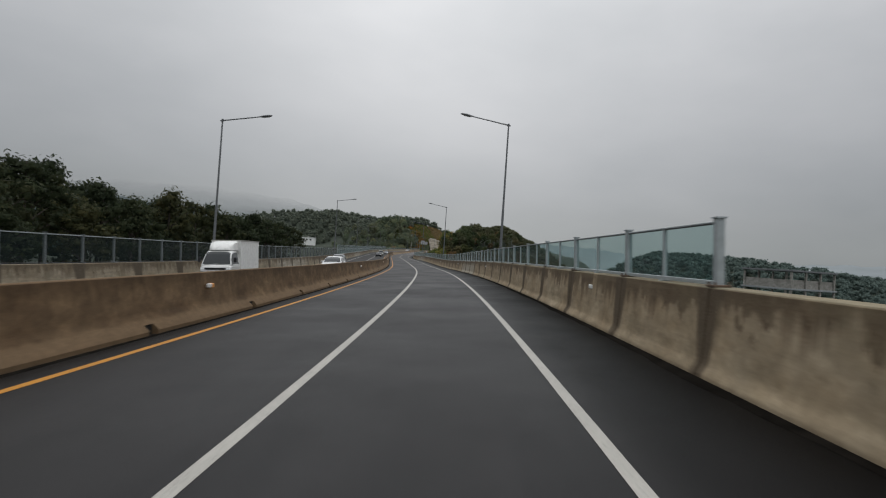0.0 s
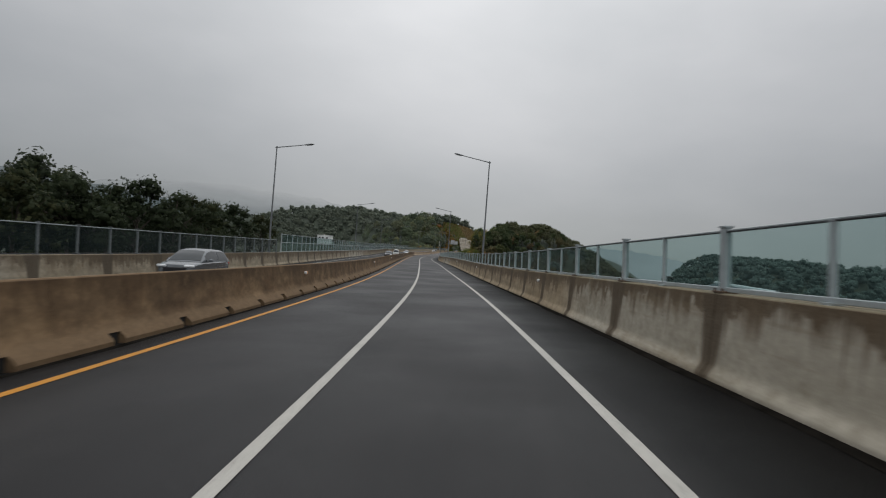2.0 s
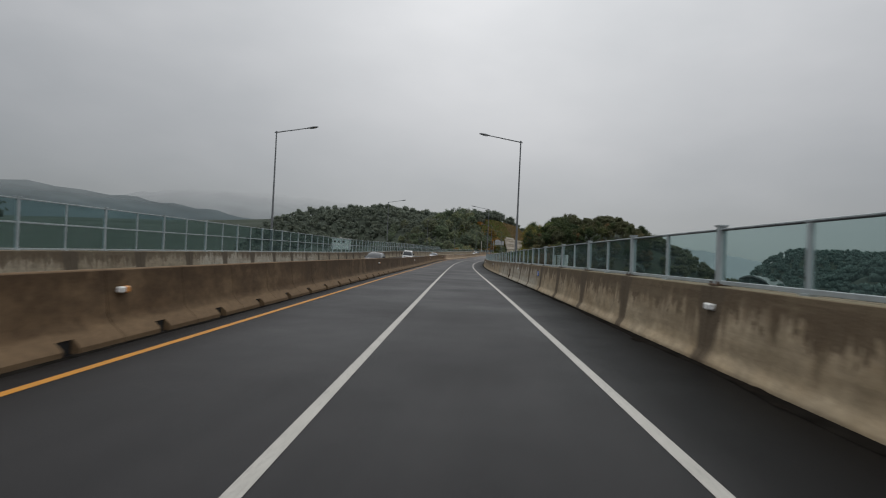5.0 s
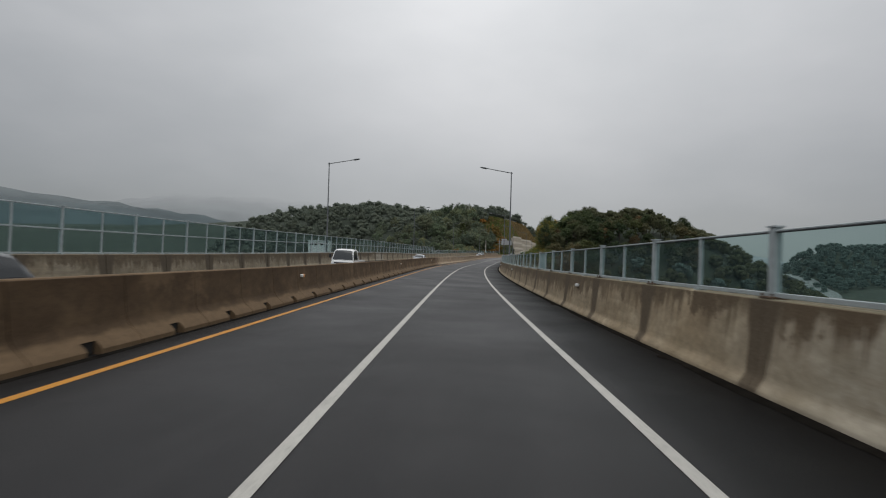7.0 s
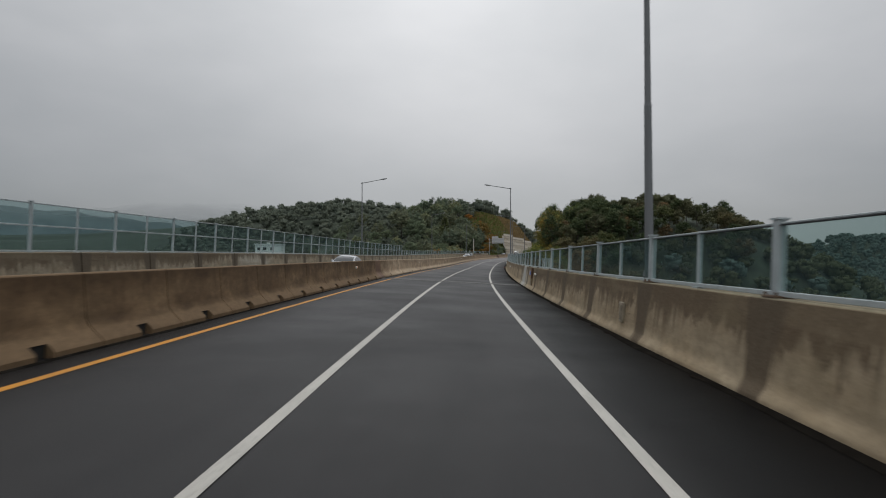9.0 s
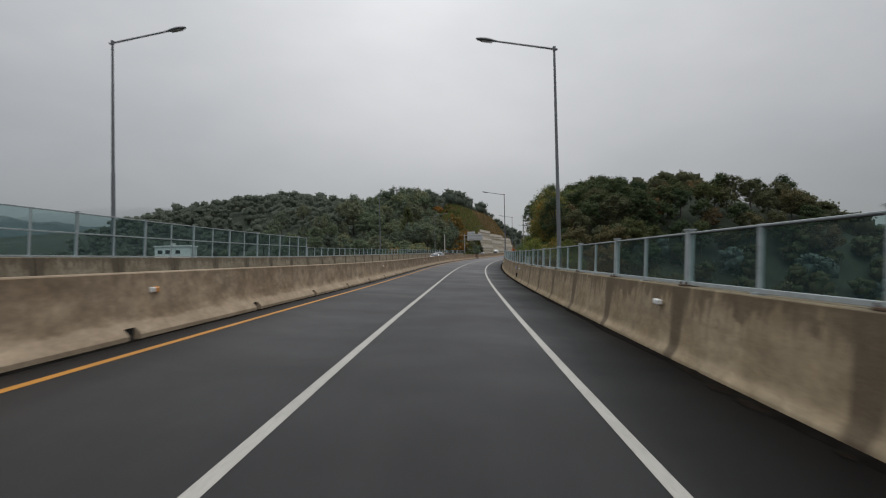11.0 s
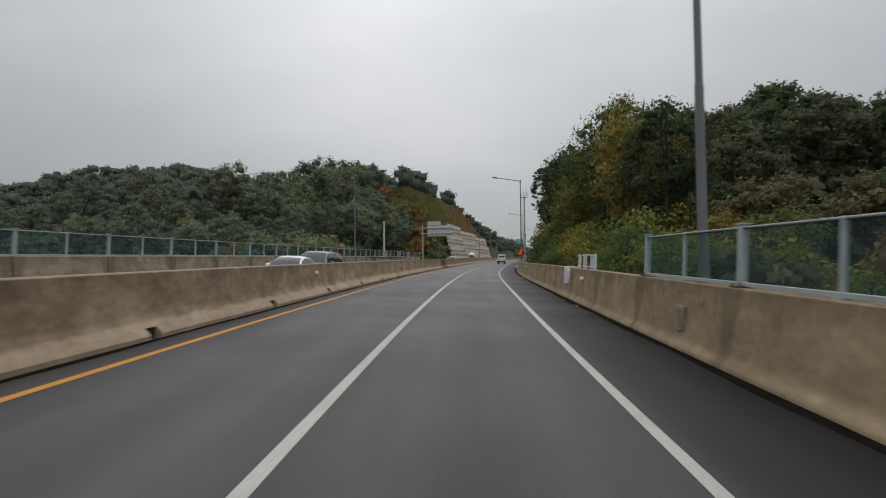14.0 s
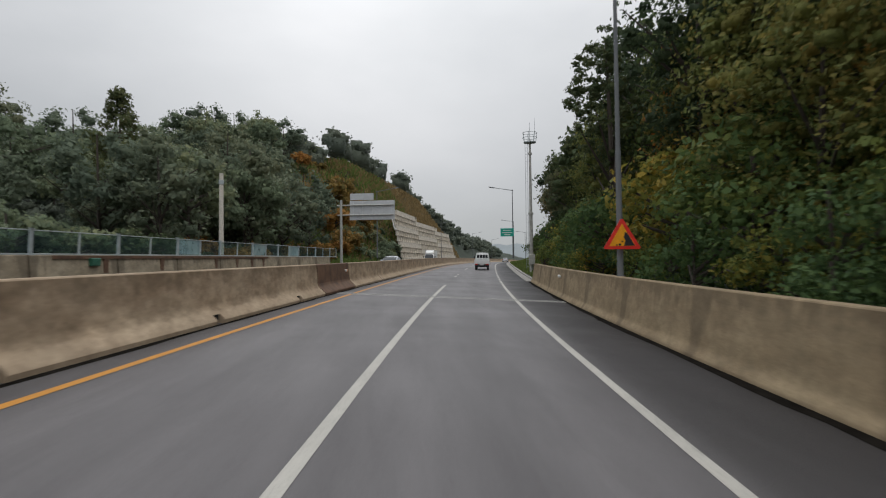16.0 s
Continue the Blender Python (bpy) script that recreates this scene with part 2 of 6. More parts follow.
def concrete_material(name, pale, brown, dark, streak=0.5, joint=0.0, aged=None, high=1.33, smear=0.0, change=(250, 400), band=0.0, tone=()):
    """aged: the paler colours that the concrete takes on towards the hill; smear: long flat blotches; tone: how pale the concrete is along the road."""
    m, n, l, b = material(name, 0.85)
    t, sep, wp = n.new("ShaderNodeTexCoord"), n.new("ShaderNodeSeparateXYZ"), n.new("ShaderNodeSeparateXYZ")
    l.new(t.outputs["Object"], sep.inputs[0])
    g = n.new("ShaderNodeNewGeometry")
    l.new(g.outputs["Position"], wp.inputs[0])
    up = math_node(n, l, "DIVIDE", sep.outputs["Z"], high)
    base = noise_tex(n, l, 0.9, 6, (1, 0.7, 1.5), 0.6)
    cloudy = noise_tex(n, l, 2.6, 5, (1, 0.6, 1.0), 0.65)
    fine = noise_tex(n, l, 35, 4)
    c = ramp(n, l, base, (0.36, brown), (0.62, pale))
    old = soft_step(n, l, wp.outputs["Y"], *change)
    if aged:
        c = mix(n, l, old, c, ramp(n, l, base, (0.36, aged[1]), (0.62, aged[0])))
    c = mix(n, l, 0.75, c, ramp(n, l, cloudy, (0.32, (0.55, 0.54, 0.51)), (0.68, (1.24, 1.22, 1.18))), "MULTIPLY")
    if joint:
        # a newer, whiter stretch
        fresh = math_node(n, l, "MULTIPLY", soft_step(n, l, wp.outputs["Y"], 165.5, 168), soft_step(n, l, wp.outputs["Y"], 200, 192))
        fresh = math_node(n, l, "MAXIMUM", fresh, math_node(n, l, "MULTIPLY", soft_step(n, l, wp.outputs["Y"], 57, 60), soft_step(n, l, wp.outputs["Y"], 76, 71)))
        fresh = math_node(n, l, "MAXIMUM", fresh, math_node(n, l, "MULTIPLY", soft_step(n, l, wp.outputs["Y"], 277, 279), soft_step(n, l, wp.outputs["Y"], 285, 283)))
        c = mix(n, l, fresh, c, ramp(n, l, cloudy, (0.35, (0.38, 0.35, 0.285)), (0.65, (0.48, 0.445, 0.375))))
    if tone:
        along = math_node(n, l, "DIVIDE", wp.outputs["Y"], 500.0)
        c = mix(n, l, 1.0, c, ramp(n, l, along, *((y / 500.0, (k,) * 3) for y, k in tone)), "MULTIPLY")
    clean = c
    # wide rain runs that start at the top and thin out below, then finer ones
    less = math_node(n, l, "MULTIPLY_ADD", old, -0.1 if aged else 0.0, up)
    if joint:
        # some stretches are grimier than others
        for lo, hi, more, dim in ((73, 165, 0.15, 0.05), (204, 278, 0.19, 0.24), (257, 277, 0.07, 0.0)):
            grime = math_node(n, l, "MULTIPLY", soft_step(n, l, wp.outputs["Y"], lo, lo + 8), soft_step(n, l, wp.outputs["Y"], hi, hi - 6))
            less = math_node(n, l, "MULTIPLY_ADD", grime, more, less)
            c = mix(n, l, math_node(n, l, "MULTIPLY", grime, dim), c, tuple(v * 0.4 for v in brown))
    rust = (0.086, 0.052, 0.027)
    wide = math_node(n, l, "MULTIPLY_ADD", less, 0.42, noise_tex(n, l, 1.25, 4, (0.12, 1, 0.05), 0.6))
    c = mix(n, l, soft_step(n, l, wide, 0.79, 0.97, streak * 0.85), c, rust)
    thin = math_node(n, l, "MULTIPLY_ADD", less, 0.36, noise_tex(n, l, 4.6, 4, (0.08, 1, 0.035), 0.6))
    c = mix(n, l, soft_step(n, l, thin, 0.76, 0.93, streak * 0.8), c, tuple(v * 0.7 for v in rust))
    # grimy ragged patches along the top, dripping a little
    moss = math_node(n, l, "MULTIPLY_ADD", less, 0.55, noise_tex(n, l, 3.0, 5, (0.2, 0.8, 0.5), 0.66))
    c = mix(n, l, soft_step(n, l, moss, 0.93, 1.0, streak * 0.85), c, tuple(v * 0.75 for v in rust))
    if joint:
        # lifts of the pour: long, level changes of shade
        lift = noise_tex(n, l, 1.0, 5, (0.1, 0.12, 2.6), 0.6)
        c = mix(n, l, soft_step(n, l, lift, 0.5, 0.62, 0.4), c, tuple(v * 0.55 for v in brown))
    # damp, slightly green blotches lower down
    damp = noise_tex(n, l, 0.8, 7, (1, 0.8, 1.1), 0.7)
    c = mix(n, l, soft_step(n, l, damp, 0.48, 0.66, 0.42 * streak), c, (brown[0] * 0.5, brown[1] * 0.52, brown[2] * 0.48))
    if smear:
        long = noise_tex(n, l, 1.6, 5, (0.25, 0.4, 0.8), 0.62)
        c = mix(n, l, soft_step(n, l, long, 0.42, 0.66, smear), c, tuple(v * 0.55 for v in brown))
        pale_spot = noise_tex(n, l, 1.0, 6, (0.5, 0.45, 0.5), 0.7)
        c = mix(n, l, soft_step(n, l, pale_spot, 0.555, 0.63, smear * 0.9), c, tuple(v * 1.15 for v in pale))
    if joint:
        # broad brown runs below the joints between the cast sections
        off = math_node(n, l, "ABSOLUTE", math_node(n, l, "SUBTRACT", sep.outputs["Y"], joint / 2))
        wob = math_node(n, l, "MULTIPLY_ADD", noise_tex(n, l, 1.4, 5, (0.2, 1, 0.12), 0.6), 0.4, off)
        reach = math_node(n, l, "MULTIPLY_ADD", less, 0.24, math_node(n, l, "MULTIPLY_ADD", noise_tex(n, l, 9.0, 3, (0.1, 1, 0.04), 0.6), 0.35, math_node(n, l, "SUBTRACT", wob, 0.175)))
        c = mix(n, l, soft_step(n, l, reach, joint / 2 + 0.10 - band, joint / 2 + 0.24 - band * 0.8, 0.94), c, tuple(v * 1.1 for v in dark))
    if smear:
        # the foot is paler, with a ragged edge
        foot_band = math_node(n, l, "MULTIPLY_ADD", noise_tex(n, l, 2.2, 4, (0.5, 0.6, 1.0), 0.6), 0.16, up)
        c = mix(n, l, soft_step(n, l, foot_band, 0.36, 0.30, 0.75), c, mix(n, l, old, tuple(v * 1.15 for v in pale), (aged or (pale,))[0]))
    # the top edge is painted paler, for the skylight it catches
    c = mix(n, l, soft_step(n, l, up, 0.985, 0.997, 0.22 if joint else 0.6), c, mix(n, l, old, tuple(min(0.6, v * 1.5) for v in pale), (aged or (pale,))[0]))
    if aged:
        c = mix(n, l, math_node(n, l, "MULTIPLY", old, 0.5 if smear else 0.4), c, clean)
    blotch = noise_tex(n, l, 8, 6, (1, 0.6, 1), 0.7)
    c = mix(n, l, 0.6, c, ramp(n, l, blotch, (0.36, (0.72, 0.71, 0.69)), (0.64, (1.18, 1.17, 1.15))), "MULTIPLY")
    c = mix(n, l, 0.22, c, ramp(n, l, fine, (0.3, tuple(v * 0.6 for v in brown)), (0.7, pale)))
    l.new(c, b.inputs["Base Color"])
    b.inputs["Specular IOR Level"].default_value = 0.2
    bump(n, l, b, mix(n, l, 0.6, fine, cloudy), 0.5, 0.012)
    return m


def line_material(name, colour, worn):
    m, n, l, b = material(name, 0.6)
    c = ramp(n, l, noise_tex(n, l, 30, 5), (0.28, worn), (0.5, colour))
    l.new(mix(n, l, 0.25, c, ramp(n, l, noise_tex(n, l, 1.2), (0.3, worn), (0.6, colour))), b.inputs["Base Color"])
    return m


def glass_material(name, tint, mixing, rough=0.08, dust=1.0):
    m, n, l, b = material(name, rough)
    out = n["Material Output"]
    t, g, d, ms, ma = n.new("ShaderNodeBsdfTransparent"), n.new("ShaderNodeBsdfGlossy"), n.new("ShaderNodeBsdfDiffuse"), n.new("ShaderNodeMixShader"), n.new("ShaderNodeMixShader")
    lw, fr = n.new("ShaderNodeLayerWeight"), n.new("ShaderNodeMath")
    lw.inputs["Blend"].default_value = 0.5
    fr.operation = "POWER"
    fr.inputs[1].default_value = 6.0
    l.new(lw.outputs["Facing"], fr.inputs[0])
    half = n.new("ShaderNodeMath")
    half.operation = "MULTIPLY"
    half.inputs[1].default_value = 0.35
    l.new(fr.outputs[0], half.inputs[0])
    t.inputs["Color"].default_value = (*tint, 1)
    g.inputs["Roughness"].default_value = rough
    l.new(ramp(n, l, noise_tex(n, l, 1.3, 5), (0.3, (0.10 * dust, 0.16 * dust, 0.17 * dust)), (0.7, (0.22 * dust, 0.29 * dust, 0.30 * dust))), d.inputs["Color"])
    ms.inputs[0].default_value = mixing
    l.new(t.outputs[0], ms.inputs[1])
    l.new(d.outputs[0], ms.inputs[2])
    l.new(half.outputs[0], ma.inputs[0])
    l.new(ms.outputs[0], ma.inputs[1])
    l.new(g.outputs[0], ma.inputs[2])
    l.new(ma.outputs[0], out.inputs["Surface"])
    return m


def leaf_material(name, stops, gloss=0.6, grain=6.0):
    m, n, l, b = material(name, gloss)
    g, o = n.new("ShaderNodeNewGeometry"), n.new("ShaderNodeObjectInfo")
    add = n.new("ShaderNodeMath")
    add.operation = "MULTIPLY_ADD"
    l.new(o.outputs["Random"], add.inputs[0])
    add.inputs[1].default_value = 0.62
    half = n.new("ShaderNodeMath")
    half.operation = "MULTIPLY"
    l.new(g.outputs["Random Per Island"], half.inputs[0])
    half.inputs[1].default_value = 0.38
    l.new(half.outputs[0], add.inputs[2])
    c = ramp(n, l, add.outputs[0], *stops)
    patch = noise_tex(n, l, 0.35, 3)
    c = mix(n, l, 0.5, c, ramp(n, l, patch, (0.3, (0.55, 0.6, 0.55)), (0.7, (1.0, 1.0, 0.9))), "MULTIPLY")
    l.new(c, b.inputs["Base Color"])
    b.inputs["Specular IOR Level"].default_value = 0.1
    tr, ms = n.new("ShaderNodeBsdfTranslucent"), n.new("ShaderNodeMixShader")
    ms.inputs[0].default_value = 0.42
    l.new(c, tr.inputs["Color"])
    l.new(b.outputs[0], ms.inputs[1])
    l.new(tr.outputs[0], ms.inputs[2])
    # ragged, toothed edges: small gaps within each spray
    hole, cut = n.new("ShaderNodeBsdfTransparent"), n.new("ShaderNodeMixShader")
    gap = ramp(n, l, noise_tex(n, l, grain, 2), (0.40, (1, 1, 1)), (0.42, (0, 0, 0)))
    l.new(gap, cut.inputs[0])
    l.new(ms.outputs[0], cut.inputs[1])
    l.new(hole.outputs[0], cut.inputs[2])
    l.new(cut.outputs[0], n["Material Output"].inputs["Surface"])
    return m


ASPHALT = asphalt_material()
CONCRETE = concrete_material("barrier_concrete", (0.475, 0.388, 0.275), (0.345, 0.262, 0.166), (0.04, 0.026, 0.016), 1.06, 5.08, ((0.34, 0.262, 0.164), (0.245, 0.178, 0.106)), band=0.2)
CONCRETE_OPPOSITE = concrete_material("opposite_barrier_concrete", (0.40, 0.35, 0.27), (0.28, 0.228, 0.16), (0.042, 0.029, 0.019), 0.85, 5.08, ((0.42, 0.36, 0.27), (0.31, 0.255, 0.18)), 1.25, 0.0, (250, 400), 0.28)
MEDIAN = concrete_material("median_concrete", (0.155, 0.104, 0.06), (0.078, 0.048, 0.026), (0.03, 0.02, 0.012), 0.5, 0.0, ((0.56, 0.445, 0.325), (0.40, 0.30, 0.21)), 1.23, 0.6, (276, 290),
                           tone=((0, 1.2), (60, 1.5), (125, 1.55), (150, 1.0), (172, 0.52), (200, 0.68), (235, 1.25), (280, 1.35), (295, 0.9), (325, 0.9), (352, 0.66), (372, 0.60), (400, 0.82), (430, 0.92)))
DECK = concrete_material("deck_concrete", (0.40, 0.39, 0.37), (0.28, 0.27, 0.25), (0.1, 0.1, 0.09), 0.4)
PALE_WALL = concrete_material("panel_concrete", (0.80, 0.75, 0.67), (0.68, 0.62, 0.54), (0.3, 0.27, 0.24), 0.3)
WHITE_LINE = line_material("white_line_paint", (0.43, 0.41, 0.37), (0.2, 0.19, 0.17))
YELLOW_LINE = line_material("yellow_line_paint", (0.52, 0.22, 0.015), (0.28, 0.13, 0.03))
STEEL = plain("galvanised_steel", (0.42, 0.46, 0.47), 0.45, 0.35)
DULL_STEEL = plain("dull_post_steel", (0.16, 0.175, 0.18), 0.55, 0.2)
DARK_STEEL = plain("dark_rail_steel", (0.045, 0.048, 0.05), 0.55, 0.2)
POLE = plain("grey_pole_paint", (0.15, 0.158, 0.165), 0.6, 0.0, 0.06, 0.7)
# near-black stand-in for the unlit inside of openings
DARK = plain("void_shade", (0.012, 0.011, 0.010), 0.9)
GLASS = glass_material("tinted_panel", (0.795, 0.88, 0.872), 0.08)
GLASS_TALL = glass_material("tinted_tall_panel", (0.79, 0.88, 0.88), 0.10)
GLASS_MILKY = glass_material("milky_panel", (0.9, 0.93, 0.93), 0.4, 0.3, 2.4)
GLASS_WIRE = glass_material("dark_mesh_panel", (0.8, 0.82, 0.81), 0.04, 0.4)
RUBBER = plain("black_rubber", (0.02, 0.02, 0.021), 0.8)
LEAVES = leaf_material("broad_leaves", ((0.0, (0.090, 0.144, 0.053)), (0.35, (0.149, 0.186, 0.066)), (0.62, (0.205, 0.220, 0.072)),
                                        (0.82, (0.300, 0.250, 0.075)), (0.93, (0.44, 0.255, 0.07)), (1.0, (0.552, 0.196, 0.046))), 0.6, 9.0)
LEAVES_DARK = leaf_material("dark_leaves", ((0.0, (0.052, 0.078, 0.044)), (0.5, (0.084, 0.112, 0.056)), (1.0, (0.15, 0.15, 0.062))), 0.6, 8.0)
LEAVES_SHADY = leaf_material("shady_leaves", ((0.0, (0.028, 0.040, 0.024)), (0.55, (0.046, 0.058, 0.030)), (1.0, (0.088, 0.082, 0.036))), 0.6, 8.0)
LEAVES_SHRUB = leaf_material("shrub_leaves", ((0.0, (0.069, 0.121, 0.058)), (0.4, (0.111, 0.169, 0.058)), (0.75, (0.254, 0.248, 0.058)), (1.0, (0.487, 0.317, 0.058))), 0.6, 9.0)
# hill, far and slope leaves are lightened and greyed: distance haze painted in
LEAVES_HILL = leaf_material("hazed_hill_leaves", ((0.0, (0.154, 0.203, 0.139)), (0.5, (0.208, 0.249, 0.158)), (0.85, (0.296, 0.296, 0.160)), (1.0, (0.435, 0.326, 0.151))), 0.6, 6.0)
LEAVES_FAR = leaf_material("hazed_far_leaves", ((0.0, (0.137, 0.170, 0.155)), (0.5, (0.168, 0.196, 0.165)), (1.0, (0.202, 0.220, 0.165))), 0.6, 5.0)
LEAVES_SLOPE = leaf_material("hazed_slope_leaves", ((0.0, (0.137, 0.175, 0.134)), (0.5, (0.177, 0.211, 0.148)), (1.0, (0.240, 0.244, 0.152))), 0.6, 6.0)
LEAVES_OLIVE = leaf_material("olive_leaves", ((0.0, (0.098, 0.112, 0.066)), (0.5, (0.142, 0.140, 0.078)), (0.85, (0.190, 0.160, 0.082)), (1.0, (0.26, 0.18, 0.085))), 0.6, 7.0)
LEAVES_BROWN = leaf_material("russet_leaves", ((0.0, (0.130, 0.105, 0.066)), (0.5, (0.195, 0.135, 0.074)), (1.0, (0.31, 0.175, 0.078))), 0.6, 7.0)
# valley leaves are paler and bluer still, with the valley haze in the colour
LEAVES_VALLEY = leaf_material("hazed_valley_leaves", ((0.0, (0.150, 0.202, 0.190)), (1.0, (0.198, 0.240, 0.214))), 0.6, 2.5)
LEAVES_RUST = leaf_material("rusty_leaves", ((0.0, (0.16, 0.15, 0.055)), (0.5, (0.32, 0.19, 0.06)), (1.0, (0.46, 0.21, 0.06))))
BARK = plain("bark", (0.07, 0.055, 0.045), 0.9)
EARTH = plain("wooded_ground", (0.026, 0.036, 0.022), 0.95, 0, 0.4, 0.3)


# ---- building helpers ----
def link_mesh(name, verts, faces, mat, parent=None, label="", smooth=False):
    me = bpy.data.meshes.new(name)
    me.from_pydata([tuple(v) for v in verts], [], [tuple(f) for f in faces])
    me.materials.append(mat)
    if smooth:
        me.polygons.foreach_set("use_smooth", [True] * len(me.polygons))
    me.update()
    ob = new(name, me)
    ob.parent = parent
    return tagged(ob, label)


def part(name, bm, mat, parent=None, label="", smooth=False):
    """Links a bmesh as one mesh object under a thing or a part."""
    me = bpy.data.meshes.new(name)
    bmesh.ops.recalc_face_normals(bm, faces=bm.faces)
    bm.to_mesh(me)
    bm.free()
    me.materials.append(mat)
    if smooth:
        me.polygons.foreach_set("use_smooth", [True] * len(me.polygons))
        me.set_sharp_from_angle(angle=0.7)
    ob = new(name, me)
    ob.parent = parent
    return tagged(ob, label)


def share(name, data, parent, m):
    """One more piece on the same mesh."""
    ob = new(name, data)
    ob.parent = parent
    ob.matrix_basis = m
    return ob


def empty(name, m=None, label="", category="", group="", kind=""):
    ob = new(name)
    if m is not None:
        ob.matrix_basis = m
    return tagged(ob, label, category, group, kind)


def box(bm, lo, hi, bevel=0.0, m=None):
    c = [(a + b) / 2 for a, b in zip(lo, hi)]
    d = [abs(b - a) for a, b in zip(lo, hi)]
    made = bmesh.ops.create_cube(bm, size=1, matrix=(m or Matrix()) @ Matrix.Translation(c) @ Matrix.Diagonal((*d, 1)))
    if bevel:
        edges = {e for v in made["verts"] for e in v.link_edges}
        bmesh.ops.bevel(bm, geom=list(edges), offset=bevel, segments=1, affect="EDGES")
    return bm


def tube(bm, a, b, r1, r2=None, sides=8):
    a, b = Vector(a), Vector(b)
    q = (b - a).to_track_quat("Z", "Y").to_matrix().to_4x4()
    m = Matrix.Translation((a + b) / 2) @ q
    bmesh.ops.create_cone(bm, cap_ends=True, segments=sides, radius1=r1, radius2=r1 if r2 is None else r2, depth=(b - a).length, matrix=m)
    return bm


def prism(profile, y0, y1):
    """A profile (x, z), closed, drawn out along y, as verts and faces."""
    n = len(profile)
    v = [(x, y0, z) for x, z in profile] + [(x, y1, z) for x, z in profile]
    f = [(i, (i + 1) % n, n + (i + 1) % n, n + i) for i in range(n)]
    f += [tuple(range(n))[::-1], tuple(range(n, 2 * n))]
    return v, f


def join(*solids):
    v, f = [], []
    for a, b in solids:
        k = len(v)
        v += a
        f += [tuple(i + k for i in face) for face in b]
    return v, f


def ribbon(name, mat, profile, stations, parent=None, label="", closed=True):
    """A profile (u, z) drawn along the road."""
    n = len(profile)
    v, f = [], []
    for s in stations:
        v += [rp(s, u, z) for u, z in profile]
    for i in range(len(stations) - 1):
        for j in range(n if closed else n - 1):
            k = (j + 1) % n
            f.append((i * n + j, i * n + k, (i + 1) * n + k, (i + 1) * n + j))
    if closed:
        f.append(tuple(range(n)))
        f.append(tuple(range((len(stations) - 1) * n, len(stations) * n))[::-1])
    return link_mesh(name, v, f, mat, parent, label)


def span(a, b, step):
    n = max(2, int(round((b - a) / step)) + 1)
    return [a + (b - a) * i / (n - 1) for i in range(n)]


# ---- the ground: one sheet with valley, banks and hills ----
def step(a, b, x):
    t = np.clip((x - a) / (b - a), 0, 1)
    return t * t * (3 - 2 * t)


def road_coords(x, y):
    x, y = np.atleast_1d(np.asarray(x, float)), np.atleast_1d(np.asarray(y, float))
    k = np.arange(0, len(RS), 8)
    best = np.full(x.shape, 1e18)
    s, u = np.zeros(x.shape), np.zeros(x.shape)
    for i in k:
        dx, dy = x - RX[i], y - RY[i]
        d = dx * dx + dy * dy
        c, sn = math.cos(RTH[i]), math.sin(RTH[i])
        hit = d < best
        best = np.where(hit, d, best)
        s = np.where(hit, RS[i] - dx * sn + dy * c, s)
        u = np.where(hit, dx * c + dy * sn, u)
    return s, u


def wave(x, y, a, seed=0.0):
    return (np.sin(x / a + 1.3 + seed) * np.cos(y / (a * 1.3) + 0.4 + seed * 2) + 0.5 * np.sin(x / (a * 0.47) + y / (a * 0.61) + 2 + seed))


